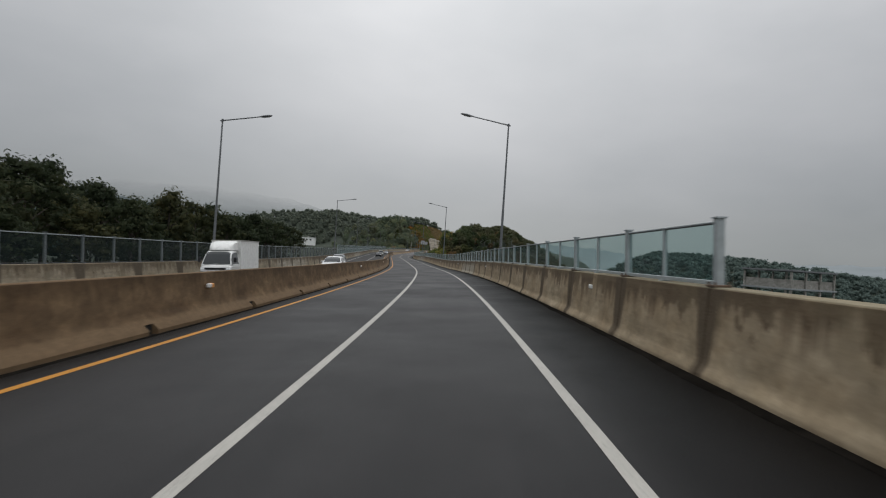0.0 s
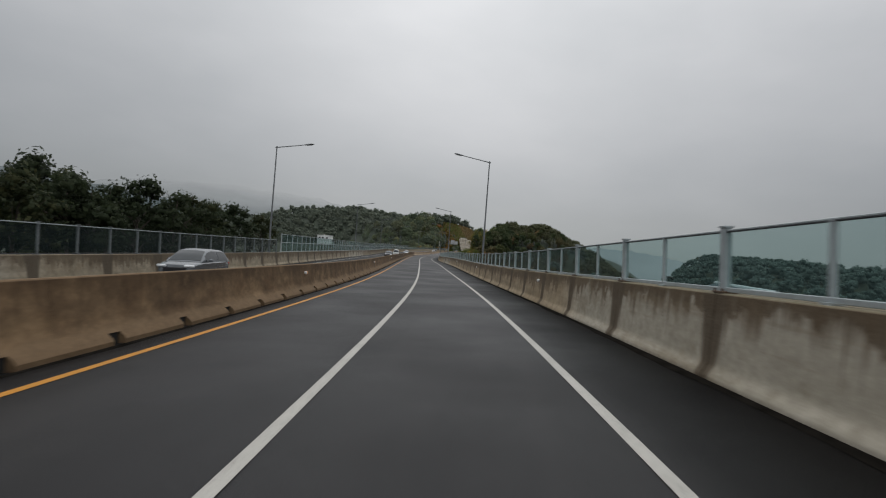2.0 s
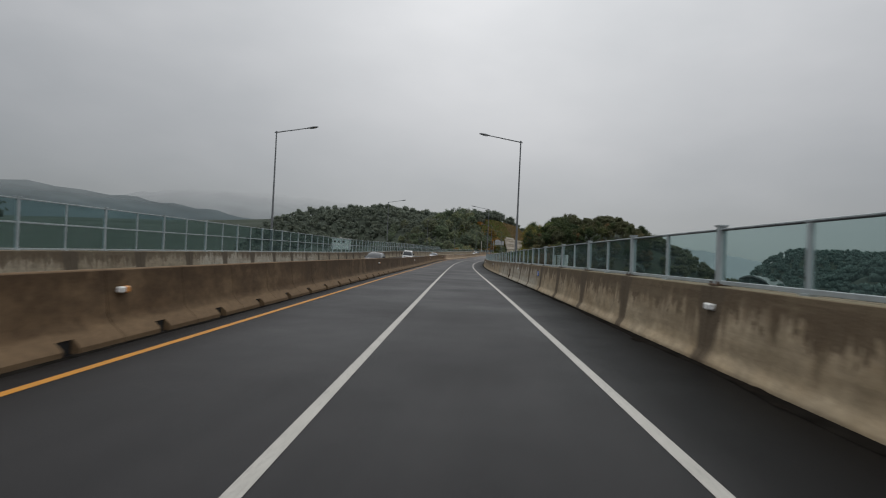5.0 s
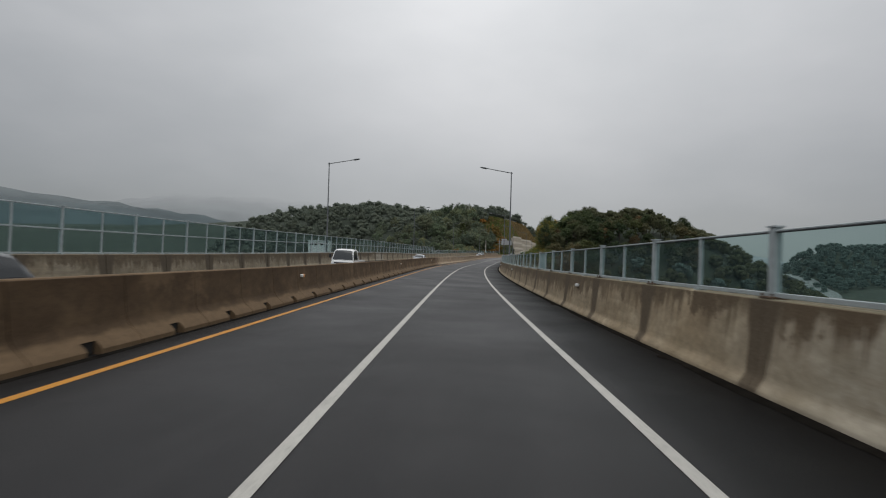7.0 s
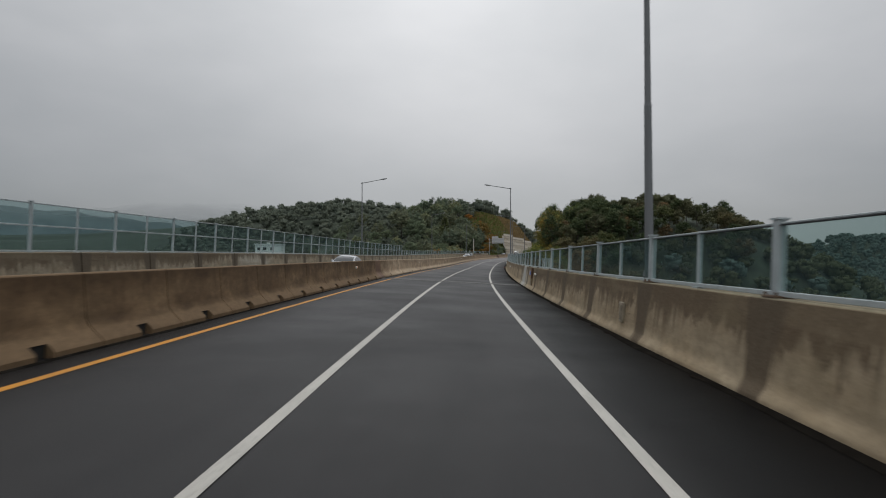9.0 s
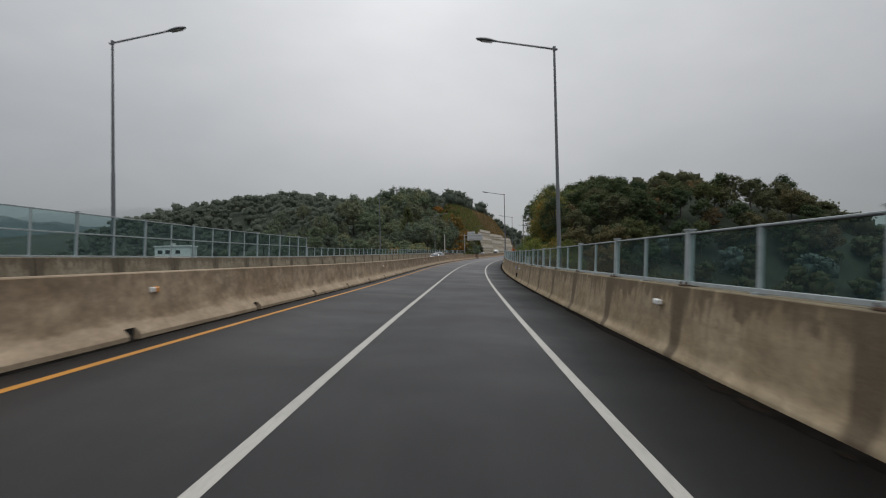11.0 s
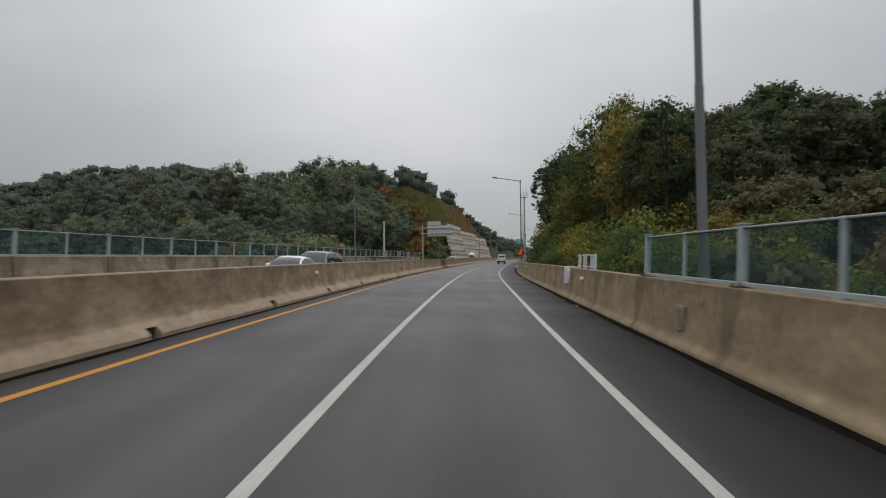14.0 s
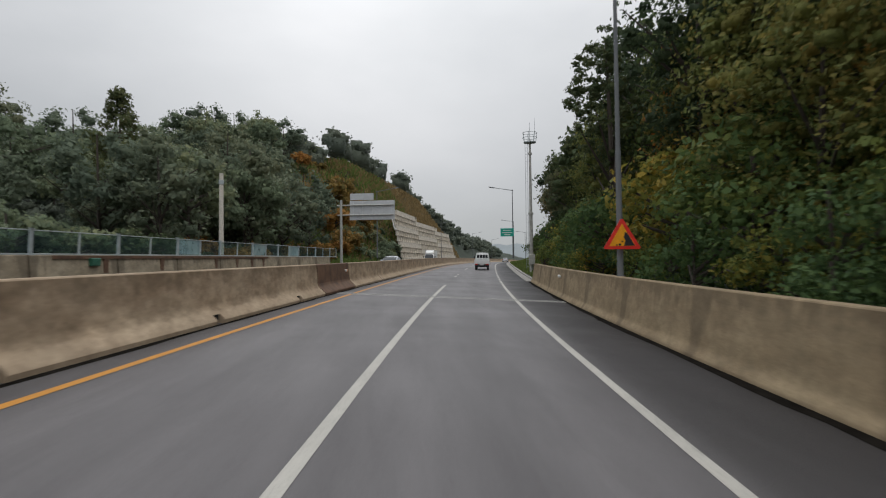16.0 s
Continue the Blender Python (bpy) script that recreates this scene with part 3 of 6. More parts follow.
def ground_height(x, y):
    x, y = np.asarray(x, float), np.asarray(y, float)
    s, u = road_coords(x, y)
    zr = np.interp(s, RS, RZ)
    dl, dr = np.maximum(-u - 17.5, 0), np.maximum(u - 5.6, 0)
    # left: bank beside the first stretch, valley, then the wooded hill
    bank = (-3.2 + 1.2 * step(8, 60, dl)) * (1 - step(172, 215, s))
    valley_l = -24 * step(168, 225, s) * (1 - step(395, 450, s)) * step(0, 30, dl)
    set_back = step(50, 85, dl)
    soft = (17 + 3 * set_back) * step(4, 66, dl) * step(425 + 45 * set_back, 500 + 35 * set_back, s)
    cut = np.clip((dl - 3.0) * 1.35, 0, 19) * step(505, 545, s) * (1 - 0.45 * step(620, 800, s)) + 5 * step(2.6, 7, dl) * step(556, 566, s) * (1 - step(640, 670, s))
    hill = np.maximum(soft, cut) + 6 * step(60, 130, dl) * step(470, 600, s)
    hill -= 14 * step(100, 230, dl) * step(425, 480, s) * (1 - 0.6 * step(500, 560, s))
    hill = hill + 2.3 * step(490, 530, s) * step(10, 28, dl) + 1.5 * step(430, 470, s) * step(55, 80, dl)
    hill = hill + 2.4 * np.exp(-((s - 520) / 45) ** 2 - ((u + 92) / 38) ** 2)
    hill = hill + 2.6 * np.exp(-((s - 525) / 40) ** 2 - ((u + 126) / 24) ** 2)
    left = np.where(s < 216, bank, 0) + valley_l + hill
    # right: deep valley, then the near wooded hill
    valley_r = -26 * (1 - step(385, 440, s)) * step(0, 40, dr)
    near = (8.7 + 5.8 * step(440, 490, s)) * step(1.0, 26, dr) * step(398, 440, s) * (1 - 0.55 * step(540, 660, s))
    near += 5.8 * step(20, 52, dr) * step(400, 470, s)
    near -= 7 * step(38, 68, dr) * step(448, 485, s)
    near -= (46 - 14 * step(150, 220, dr)) * step(48, 145, dr) * step(385, 440, s)
    far = 27 * np.exp(-((s - 330) / 68) ** 2) * step(98, 136, u) * (1 - 0.4 * step(150, 320, u))
    far = far + 38 * np.exp(-((s - 900) / 110) ** 2) * step(140, 205, u) * (1 - step(430, 540, u))
    right = valley_r + near + far
    h = np.where(u < -17.5, left, np.where(u > 5.6, right, 0.0))
    rough = 1.6 * wave(x, y, 37.0) * np.clip(np.maximum(dl, dr) / 60, 0, 1) + 6 * wave(x, y, 170.0, 1) * step(120, 400, np.maximum(dl, dr))
    b = np.interp(s, RS, RB)
    edge = np.clip(u, -17.5, 5.6) * b * np.exp(-np.maximum(dl, dr) / 25)
    dip = -0.55 - 24 * (step(205, 250, s) - step(385, 432, s)) * (np.maximum(dl, dr) < 0.001)
    lie = 0.028 * (np.clip(u, -230, 150) - np.clip(u, -17.5, 5.6) * np.exp(-np.maximum(dl, dr) / 25))
    z = zr + h + rough + edge + lie + np.where(np.maximum(dl, dr) > 2.0, 0.0, dip)
    return z


def ground():
    xs = np.unique(np.concatenate([np.arange(-3000, -200, 140.0), np.arange(-200, 140, 4.0), np.arange(140, 460, 12.0), np.arange(460, 3001, 140.0)]))
    ys = np.unique(np.concatenate([np.arange(-2000, -60, 160.0), np.arange(-60, 380, 10.0), np.arange(380, 780, 4.0), np.arange(780, 1160, 16.0), np.arange(1160, 4001, 150.0)]))
    gx, gy = np.meshgrid(xs, ys)
    z = ground_height(gx.ravel(), gy.ravel())
    nx, ny = len(xs), len(ys)
    v = np.stack([gx.ravel(), gy.ravel(), z], 1)
    i = np.arange(nx * ny).reshape(ny, nx)
    f = np.stack([i[:-1, :-1].ravel(), i[:-1, 1:].ravel(), i[1:, 1:].ravel(), i[1:, :-1].ravel()], 1)
    ob = link_mesh("ground", v.tolist(), f.tolist(), EARTH, None, "wooded valley and hillside ground under the viaduct", True)
    return tagged(ob, kind="structure", category="ground")


ground()


def mountain(label, places, mat):
    v, f = [], []
    for cx, cy, wide, deep, high in places:
        n, k = 80, 16
        o = len(v)
        ang = math.atan2(cx, cy)
        for j in range(k):
            t = j / (k - 1)
            for i in range(n):
                a = -1 + 2 * i / (n - 1)
                ridge = high * (1 - abs(a) ** 2.0) * (0.94 + 0.045 * math.sin(a * 4 + cx) + 0.02 * math.sin(a * 11 + cy) + 0.012 * math.sin(a * 37) + 0.006 * math.sin(a * 83))
                x, y = a * wide, -deep + deep * t
                z = -30 + (ridge + 30) * (t ** 0.8) + 2 * math.sin(i * 1.7 + j * 2.3) * t
                v.append((cx + x * math.cos(ang) + y * math.sin(ang), cy - x * math.sin(ang) + y * math.cos(ang), z))
        f += [(o + j * n + i, o + j * n + i + 1, o + (j + 1) * n + i + 1, o + (j + 1) * n + i) for j in range(k - 1) for i in range(n - 1)]
    return tagged(link_mesh("backdrop", v, f, mat, None, label, True), kind="structure", category="mountain")


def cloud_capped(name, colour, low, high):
    """Woods whose upper slopes fade out with height, as if lost in the cloud."""
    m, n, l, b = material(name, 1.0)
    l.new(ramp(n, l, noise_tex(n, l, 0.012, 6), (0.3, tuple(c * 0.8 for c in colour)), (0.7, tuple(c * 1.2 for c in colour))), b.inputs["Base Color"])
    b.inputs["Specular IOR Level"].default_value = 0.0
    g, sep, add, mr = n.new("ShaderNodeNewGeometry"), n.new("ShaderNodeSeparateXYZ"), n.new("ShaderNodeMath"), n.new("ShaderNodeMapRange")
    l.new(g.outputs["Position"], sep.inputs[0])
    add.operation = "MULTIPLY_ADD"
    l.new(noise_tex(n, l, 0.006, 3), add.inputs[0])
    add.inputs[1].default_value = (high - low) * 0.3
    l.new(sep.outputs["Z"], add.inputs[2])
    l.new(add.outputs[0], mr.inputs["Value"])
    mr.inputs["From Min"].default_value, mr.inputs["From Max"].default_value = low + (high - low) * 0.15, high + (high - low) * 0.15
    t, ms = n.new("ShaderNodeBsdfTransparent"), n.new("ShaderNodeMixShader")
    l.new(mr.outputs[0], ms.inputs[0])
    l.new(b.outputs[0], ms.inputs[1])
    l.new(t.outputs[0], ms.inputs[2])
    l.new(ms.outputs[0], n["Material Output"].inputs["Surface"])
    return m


# haze is painted into these colours: greyer woods, palest on the distant ridge
FAR_WOOD = cloud_capped("hazed_mountain_woods", (0.085, 0.105, 0.11), 45, 165)
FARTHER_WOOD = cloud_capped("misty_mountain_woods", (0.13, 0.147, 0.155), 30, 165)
DISTANT = plain("hazed_ridge_woods", (0.22, 0.245, 0.255), 1.0, 0, 0.1, 0.008)
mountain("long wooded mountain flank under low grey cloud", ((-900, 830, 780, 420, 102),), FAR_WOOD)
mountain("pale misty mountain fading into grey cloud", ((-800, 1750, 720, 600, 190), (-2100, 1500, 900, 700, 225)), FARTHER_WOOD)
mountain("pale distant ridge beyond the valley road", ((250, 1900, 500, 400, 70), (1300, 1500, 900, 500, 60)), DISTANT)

# ---- carriageways ----
deck = ribbon("road", ASPHALT, ((-16.9, -1.0), (-16.9, 0.0), (-6.4, 0.0), (4.6, 0.0), (4.6, -1.0), (0, -2.2), (-12, -2.2)), span(-120, 960, 4),
              None, "worn dark grey asphalt carriageways with smooth wheel tracks")
across = deck.data.attributes.new("across", "FLOAT", "POINT")
across.data.foreach_set("value", [(-16.9, -16.9, -6.4, 4.6, 4.6, 0.0, -12.0)[i % 7] for i in range(len(deck.data.vertices))])
tagged(deck, kind="structure", category="road")


def stripe(u, a, b, mat, label, width=0.15):
    ob = ribbon("road_line", mat, ((u - width / 2, 0.004), (u + width / 2, 0.004)), span(a, b, 3), None, label, closed=False)
    return tagged(ob, kind="structure", category="road marking")


lane_line = stripe(-1.75, -60, 466.8, WHITE_LINE, "solid white lane line, slightly worn")
edge_line = stripe(1.75, -60, 900, WHITE_LINE, "solid white edge line, slightly worn")
# the lines are not painted quite parallel to the parapet
for v in lane_line.data.vertices:
    v.co.x += float(np.interp(v.co.y, (345, 362, 372, 392), (0.0, 0.035, 0.035, 0.0)))
for v in edge_line.data.vertices:
    v.co.x += float(np.interp(v.co.y, (0, 35, 60, 78, 110, 150, 330, 345, 370, 390, 405, 420, 432), (-0.03, -0.02, 0.02, 0.04, 0.03, 0.0, 0.03, 0.03, 0.02, 0.03, 0.06, 0.03, 0.0)))
stripe(-5.21, -60, 900, YELLOW_LINE, "solid orange-yellow line beside the median")
for i in range(18):
    tagged(stripe(-1.75, 477.0 + 20 * i, 485.0 + 20 * i, WHITE_LINE, "white dash of the broken lane line"), group="lane dashes")
stripe(-7.4, -60, 900, YELLOW_LINE, "yellow line of the opposite carriageway")
stripe(-14.2, -60, 900, WHITE_LINE, "white edge line of the opposite carriageway")
stripe(-10.8, -60, 900, WHITE_LINE, "white lane line of the opposite carriageway")

# dark strips at the barrier feet: gutter dirt with contact shade painted in
GUTTER = plain("gutter_dirt_shade", (0.011, 0.0095, 0.008), 1.0, 0, 0.5, 3.0)
GUTTER.node_tree.nodes["Principled BSDF"].inputs["Specular IOR Level"].default_value = 0.02
rng = np.random.default_rng(3)
for foot, sgn, reach in ((-5.93, 1, 0.13), (3.925, -1, 0.24)):
    v, f = [], []
    stations = span(-60, 480, 0.8)
    for k, s in enumerate(stations):
        w = reach * (0.75 + 0.2 * math.sin(s * 0.9) * math.sin(s * 0.23) + 0.25 * rng.random())
        v += [rp(s, foot, 0.012), rp(s, foot + sgn * w, 0.0025)]
        if k:
            f.append((2 * k - 2, 2 * k - 1, 2 * k + 1, 2 * k))
    tagged(link_mesh("road_gutter", v, f, GUTTER, None, "damp dirt and painted shade along the foot of the barrier"), kind="structure", category="gutter")


# ---- concrete barriers, in cast sections ----
def barrier(name, label):
    return empty(name, None, label, "barrier", kind="structure")


RIGHT_PROFILE = ((0, 0), (0.0, 0.05), (0.012, 0.08), (0.05, 0.135), (0.085, 0.185), (0.105, 0.23), (0.116, 0.29), (0.126, 0.38), (0.22, 1.31), (0.238, 1.33), (0.26, 1.335), (0.56, 1.335), (0.58, 1.30), (0.60, 0))
MED_PROFILE = ((-0.15, 0), (-0.15, 0.09), (-0.12, 0.135), (-0.03, 0.215), (0.06, 0.295), (0.13, 0.375), (0.17, 0.47), (0.25, 1.21), (0.275, 1.235), (0.425, 1.235), (0.45, 1.21), (0.54, 0.34), (0.70, 0.09), (0.70, 0))


def rounded(me):
    me.polygons.foreach_set("use_smooth", [True] * len(me.polygons))
    me.set_sharp_from_angle(angle=0.5)


def section_mesh(name, profile, length, mat):
    v, f = prism(profile, 0.008, length - 0.008)
    me = bpy.data.meshes.new(name)
    me.from_pydata(v, [], f)
    bm = bmesh.new()
    bm.from_mesh(me)
    bmesh.ops.recalc_face_normals(bm, faces=bm.faces)
    bm.to_mesh(me)
    bm.free()
    me.materials.append(mat)
    rounded(me)
    return me


PITCH = 2.54
right_barrier = barrier("wall_right", "stained beige concrete parapet with dark water streaks")
POST_N = (-12, -5, -4, -3, 0, 11, 24, 32, 37, 42, 45, 63, 100)
POST_S = (-28.66, 8.7, 13.0, 18.1, 32.9, 88.72, 155.4, 197.2, 222.99, 248.67, 264.07, 356.4, 546.2)


def post_at(n):
    """Where the main post n of the right-hand fence stands; the parapet is jointed there."""
    return float(np.interp(n, POST_N, POST_S))


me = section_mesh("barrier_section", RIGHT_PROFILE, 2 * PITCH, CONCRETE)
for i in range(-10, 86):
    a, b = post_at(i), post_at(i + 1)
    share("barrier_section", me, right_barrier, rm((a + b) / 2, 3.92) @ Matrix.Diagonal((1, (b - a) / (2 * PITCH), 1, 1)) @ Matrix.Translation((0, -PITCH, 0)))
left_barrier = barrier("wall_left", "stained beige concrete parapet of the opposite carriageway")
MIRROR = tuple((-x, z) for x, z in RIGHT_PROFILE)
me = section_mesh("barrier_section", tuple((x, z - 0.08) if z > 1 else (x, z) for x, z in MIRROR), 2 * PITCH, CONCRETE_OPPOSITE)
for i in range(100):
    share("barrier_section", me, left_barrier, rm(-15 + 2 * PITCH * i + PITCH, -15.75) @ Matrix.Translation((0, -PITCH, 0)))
median = barrier("wall_median", "brown-stained concrete median barrier with drain openings")


# black block set into each drain opening, standing for the shade inside
bm = bmesh.new()
box(bm, (-0.31, -0.188, -0.02), (0.0, 0.188, 0.213))
DRAIN = bpy.data.meshes.new("drain_hole")
bm.to_mesh(DRAIN)
bm.free()
DRAIN.materials.append(DARK)


def median_run(a, b, length, hole):
    data = median_mesh(length, hole)
    n = int(round((b - a) / length))
    for i in range(n):
        s = a + (b - a) * (i + 0.5) / n
        share("barrier_section", data, median, rm(s, -6.08) @ Matrix.Translation((0, -length / 2, 0)))
        if hole:
            share("drain_hole", DRAIN, median, rm(s, -6.08))


def median_mesh(length, hole):
    gap, prof = 0.002, [(-x, z) for x, z in MED_PROFILE]
    if not hole:
        v, f = prism(prof, gap, length - gap)
    else:
        a, b = length / 2 - 0.19, length / 2 + 0.19
        back = [(-0.30, 0), (-0.30, 0.215), (0.028, 0.217)] + prof[4:]
        v, f = join(prism(prof, gap, a), prism(back, a, b), prism(prof, b, length - gap))
    me = bpy.data.meshes.new("barrier_section")
    me.from_pydata(v, [], f)
    bm = bmesh.new()
    bm.from_mesh(me)
    bmesh.ops.recalc_face_normals(bm, faces=bm.faces)
    bm.to_mesh(me)
    bm.free()
    me.materials.append(MEDIAN)
    rounded(me)
    return me


median_run(-10.5, 60.5, 6.5, True)
median_run(60.5, 280.4, 2.7, True)
median_run(282.4, 455.2, 6.5, True)
median_run(461.0, 800.0, 8.0, False)


# ---- lamp posts ----
def street_lamp(side):
    """side: 1 stands right of the road, its arm to the left."""
    ob = empty("street_lamp", None, "tall grey steel street lamp with a single long arm", "street lamp", "street lamps along the parapet")
    bm = bmesh.new()
    tube(bm, (0, 0, 1.2), (0, 0, 5.2), 0.1, 0.086, 12)
    tube(bm, (0, 0, 5.2), (0, 0, 11.5), 0.076, 0.052, 12)
    tube(bm, (0, 0, 5.17), (0, 0, 5.24), 0.09, 0.08, 12)
    part("pole", bm, POLE, ob, "", True)
    bm = bmesh.new()
    x = -side
    tube(bm, (-0.15 * x, 0, 11.42), (x * 2.75, 0, 11.92), 0.05, 0.04, 8)
    tube(bm, (0, 0, 11.38), (0, 0, 11.56), 0.075, 0.075, 10)
    part("arm", bm, POLE, ob)
    bm = bmesh.new()
    m = Matrix.Translation((x * 3.1, 0, 11.985)) @ Matrix.Rotation(-x * 0.16, 4, "Y")
    bmesh.ops.create_uvsphere(bm, u_segments=14, v_segments=8, radius=1.0, matrix=m @ Matrix.Translation((x * 0.04, 0, 0)) @ Matrix.Diagonal((0.46, 0.17, 0.085, 1)))
    tube(bm, m @ Vector((-x * 0.5, 0, 0)), m @ Vector((-x * 0.15, 0, 0)), 0.05, 0.07, 8)
    head = part("lamp_head", bm, POLE, ob, "flat rounded grey lamp head", True)
    bm = bmesh.new()
    box(bm, (-0.24, -0.09, -0.092), (0.28, 0.09, -0.07), 0.006, m)
    part("lens", bm, plain("lamp_lens", (0.5, 0.5, 0.48), 0.3), head)
    bm = bmesh.new()
    tube(bm, (0, 0, 1.24), (0, 0, 1.375), 0.14, 0.13, 12)
    part("base_plate", bm, POLE, ob)
    return ob


LAMP_S = (42.13, 110.59, 183.42, 253.56, 320.66, 389.0, 450.42, 520.04, 596.75, 662.0, 727.0)
first_right, first_left = street_lamp(1), street_lamp(-1)
for lamp_thing, u in ((first_right, 4.46), (first_left, -16.36)):
    lamp_thing.matrix_basis = rm(LAMP_S[0], u, 0.0, lean=False)
    for s in LAMP_S[1:]:
        copy_thing(lamp_thing, rm(s + (0.8 if u > 0 and 100 < s < 260 else -1.9 if u < 0 and 440 < s < 460 else 0.0), u, 0.22 if u > 0 and 180 < s < 260 else 0.0, lean=False))


# ---- parapet fences ----
def fence_posts(high, wide, deep, cap, mat=None):
    bm = bmesh.new()
    box(bm, (-deep / 2, -wide / 2, 0), (deep / 2, wide / 2, high), 0.008)
    box(bm, (-deep / 2 - 0.05, -wide / 2 - 0.06, 0), (deep / 2 + 0.05, wide / 2 + 0.06, 0.03))
    if cap:
        box(bm, (-deep / 2 - 0.02, -wide / 2 - 0.03, high), (deep / 2 + 0.02, wide / 2 + 0.03, high + 0.025))
    me = bpy.data.meshes.new("post")
    bm.to_mesh(me)
    bm.free()
    me.materials.append(mat or STEEL)
    return me


def panel_mesh(name, lo, hi, mat, thick=0.012, width=PITCH):
    bm = bmesh.new()
    box(bm, (-thick / 2, 0.05, lo), (thick / 2, width - 0.05, hi))
    me = bpy.data.meshes.new(name)
    bm.to_mesh(me)
    bm.free()
    me.materials.append(mat)
    return me


def rail_mesh(lo, hi, deep, mat=None):
    bm = bmesh.new()
    box(bm, (-deep / 2, 0.0, lo), (deep / 2, PITCH, hi), 0.006)
    me = bpy.data.meshes.new("rail")
    bm.to_mesh(me)
    bm.free()
    me.materials.append(mat or STEEL)
    return me


def fence(name, label, a, n, u, z0, high, glass, rails, main_every=2, milky=(), wide=0.07, main=0.15, where=None, metal=None, feet=None):
    """rails: (low, high) pairs above the parapet's top; where: gives the place of post i."""
    ob = empty(name, None, label, "fence")
    slim, thick = fence_posts(high, wide, 0.07, False, metal), fence_posts(high + 0.03, main, 0.12, True, metal)
    pane = panel_mesh("panel", 0.10, high - 0.05, glass)
    pale = panel_mesh("panel", 0.10, high - 0.05, GLASS_MILKY)
    bars = [rail_mesh(lo, hi, 0.06, *mat) for lo, hi, *mat in rails]
    for i in range(n + 1):
        s = where(i) if where else a + PITCH * i
        m = rm(s, u) @ Matrix.Translation((0, 0, z0))
        if where:
            m = m @ Matrix.Diagonal((1, (where(i + 1) - s) / PITCH, 1, 1))
        share("post", thick if i % main_every == 0 else slim, ob, m)
        if feet and i % main_every == 0:
            share("post_foot", feet, ob, m)
        if i < n:
            g = share("panel", pale if i in milky else pane, ob, m)
            g.visible_shadow = False
            if i in milky:
                tagged(g, "whitish weathered panel")
            for b in bars:
                share("rail", b, ob, m)
    return ob


bm = bmesh.new()
box(bm, (-0.13, -0.17, 0.0), (0.13, 0.17, 0.034), 0.006)
for x in (-0.1, 0.1):
    for y in (-0.13, 0.13):
        tube(bm, (x, y, 0.03), (x, y, 0.075), 0.018, sides=6)
FOOT = bpy.data.meshes.new("post_foot")
bm.to_mesh(FOOT)
bm.free()
FOOT.materials.append(plain("rusty_post_foot", (0.11, 0.07, 0.045), 0.8, 0.1, 0.35, 9))
fence("right_fence", "grey steel fence with blue-green transparent panels on the parapet", 0, 150, 4.28, 1.335, 1.0, GLASS, ((0.02, 0.09), (0.95, 0.966, DARK_STEEL), (0.966, 0.994)), 2, (83, 137), where=lambda i: post_at((i - 10) / 2), feet=FOOT)
fence("mesh_fence", "grey steel fence with dark mesh panels on the parapet", -12.0, 49, -16.1, 1.255, 1.25, GLASS_WIRE, ((0.02, 0.06, DARK_STEEL), (1.215, 1.25)), 1, (), 0.05, 0.05, metal=DULL_STEEL)
fence("tall_fence", "tall two-rail steel fence with blue-green panels on the parapet", 114.4, 93, -16.1, 1.255, 1.88, GLASS_TALL, ((0.02, 0.08), (0.98, 1.04), (1.83, 1.88)), 2, (), 0.06, 0.09)
fence("left_fence", "low grey steel fence with blue-green transparent panels", 351.0, 57, -16.1, 1.235, 0.95, GLASS, ((0.02, 0.08), (0.91, 0.945)), 2, (44, 48, 51), 0.07, 0.12)


# ---- trees and woods ----
def leaf_sprays(rng, centres, radii, count, size):
    """Small four-cornered leaf sprays, turned all ways, round many clumps."""
    k = len(centres)
    d = rng.normal(size=(k, count, 3))
    d /= np.linalg.norm(d, axis=2, keepdims=True) + 1e-9
    r = radii[:, None, None] * (0.55 + 0.5 * rng.random((k, count, 1)))
    c = (centres[:, None, :] + d * r * np.array([1, 1, 0.75])).reshape(-1, 3)
    n = len(c)
    out = (d * np.array([1, 1, 0.9]) + np.array([0, 0, 0.3])).reshape(-1, 3)
    out /= np.linalg.norm(out, axis=1, keepdims=True) + 1e-9
    face = out + 0.55 * rng.normal(size=(n, 3))
    a = np.cross(face, rng.normal(size=(n, 3)))
    a /= np.linalg.norm(a, axis=1, keepdims=True) + 1e-9
    b = np.cross(face, a)
    b /= np.linalg.norm(b, axis=1, keepdims=True) + 1e-9
    h = size * (0.6 + 0.8 * rng.random((n, 1)))
    a, b = a * h, b * h * 0.66
    v = np.stack([c - a, c - b * 0.9 - a * 0.1, c + a, c + b + a * 0.15], 1)
    wrong = (np.cross(v[:, 1] - v[:, 0], v[:, 2] - v[:, 0]) * face).sum(1) < 0
    v[wrong] = v[wrong][:, ::-1]
    nor = out + 0.4 * face / (np.linalg.norm(face, axis=1, keepdims=True) + 1e-9)
    nor /= np.linalg.norm(nor, axis=1, keepdims=True) + 1e-9
    return v.reshape(-1, 3), np.arange(4 * n).reshape(n, 4), np.repeat(nor, 4, axis=0)


BALL_V = np.array([(x, y, z) for x in (-1, 1) for y in (-1, 1) for z in (-1, 1)]) / math.sqrt(3)
BALL_F = np.array([(0, 1, 3, 2), (4, 6, 7, 5), (0, 4, 5, 1), (2, 3, 7, 6), (0, 2, 6, 4), (1, 5, 7, 3)])


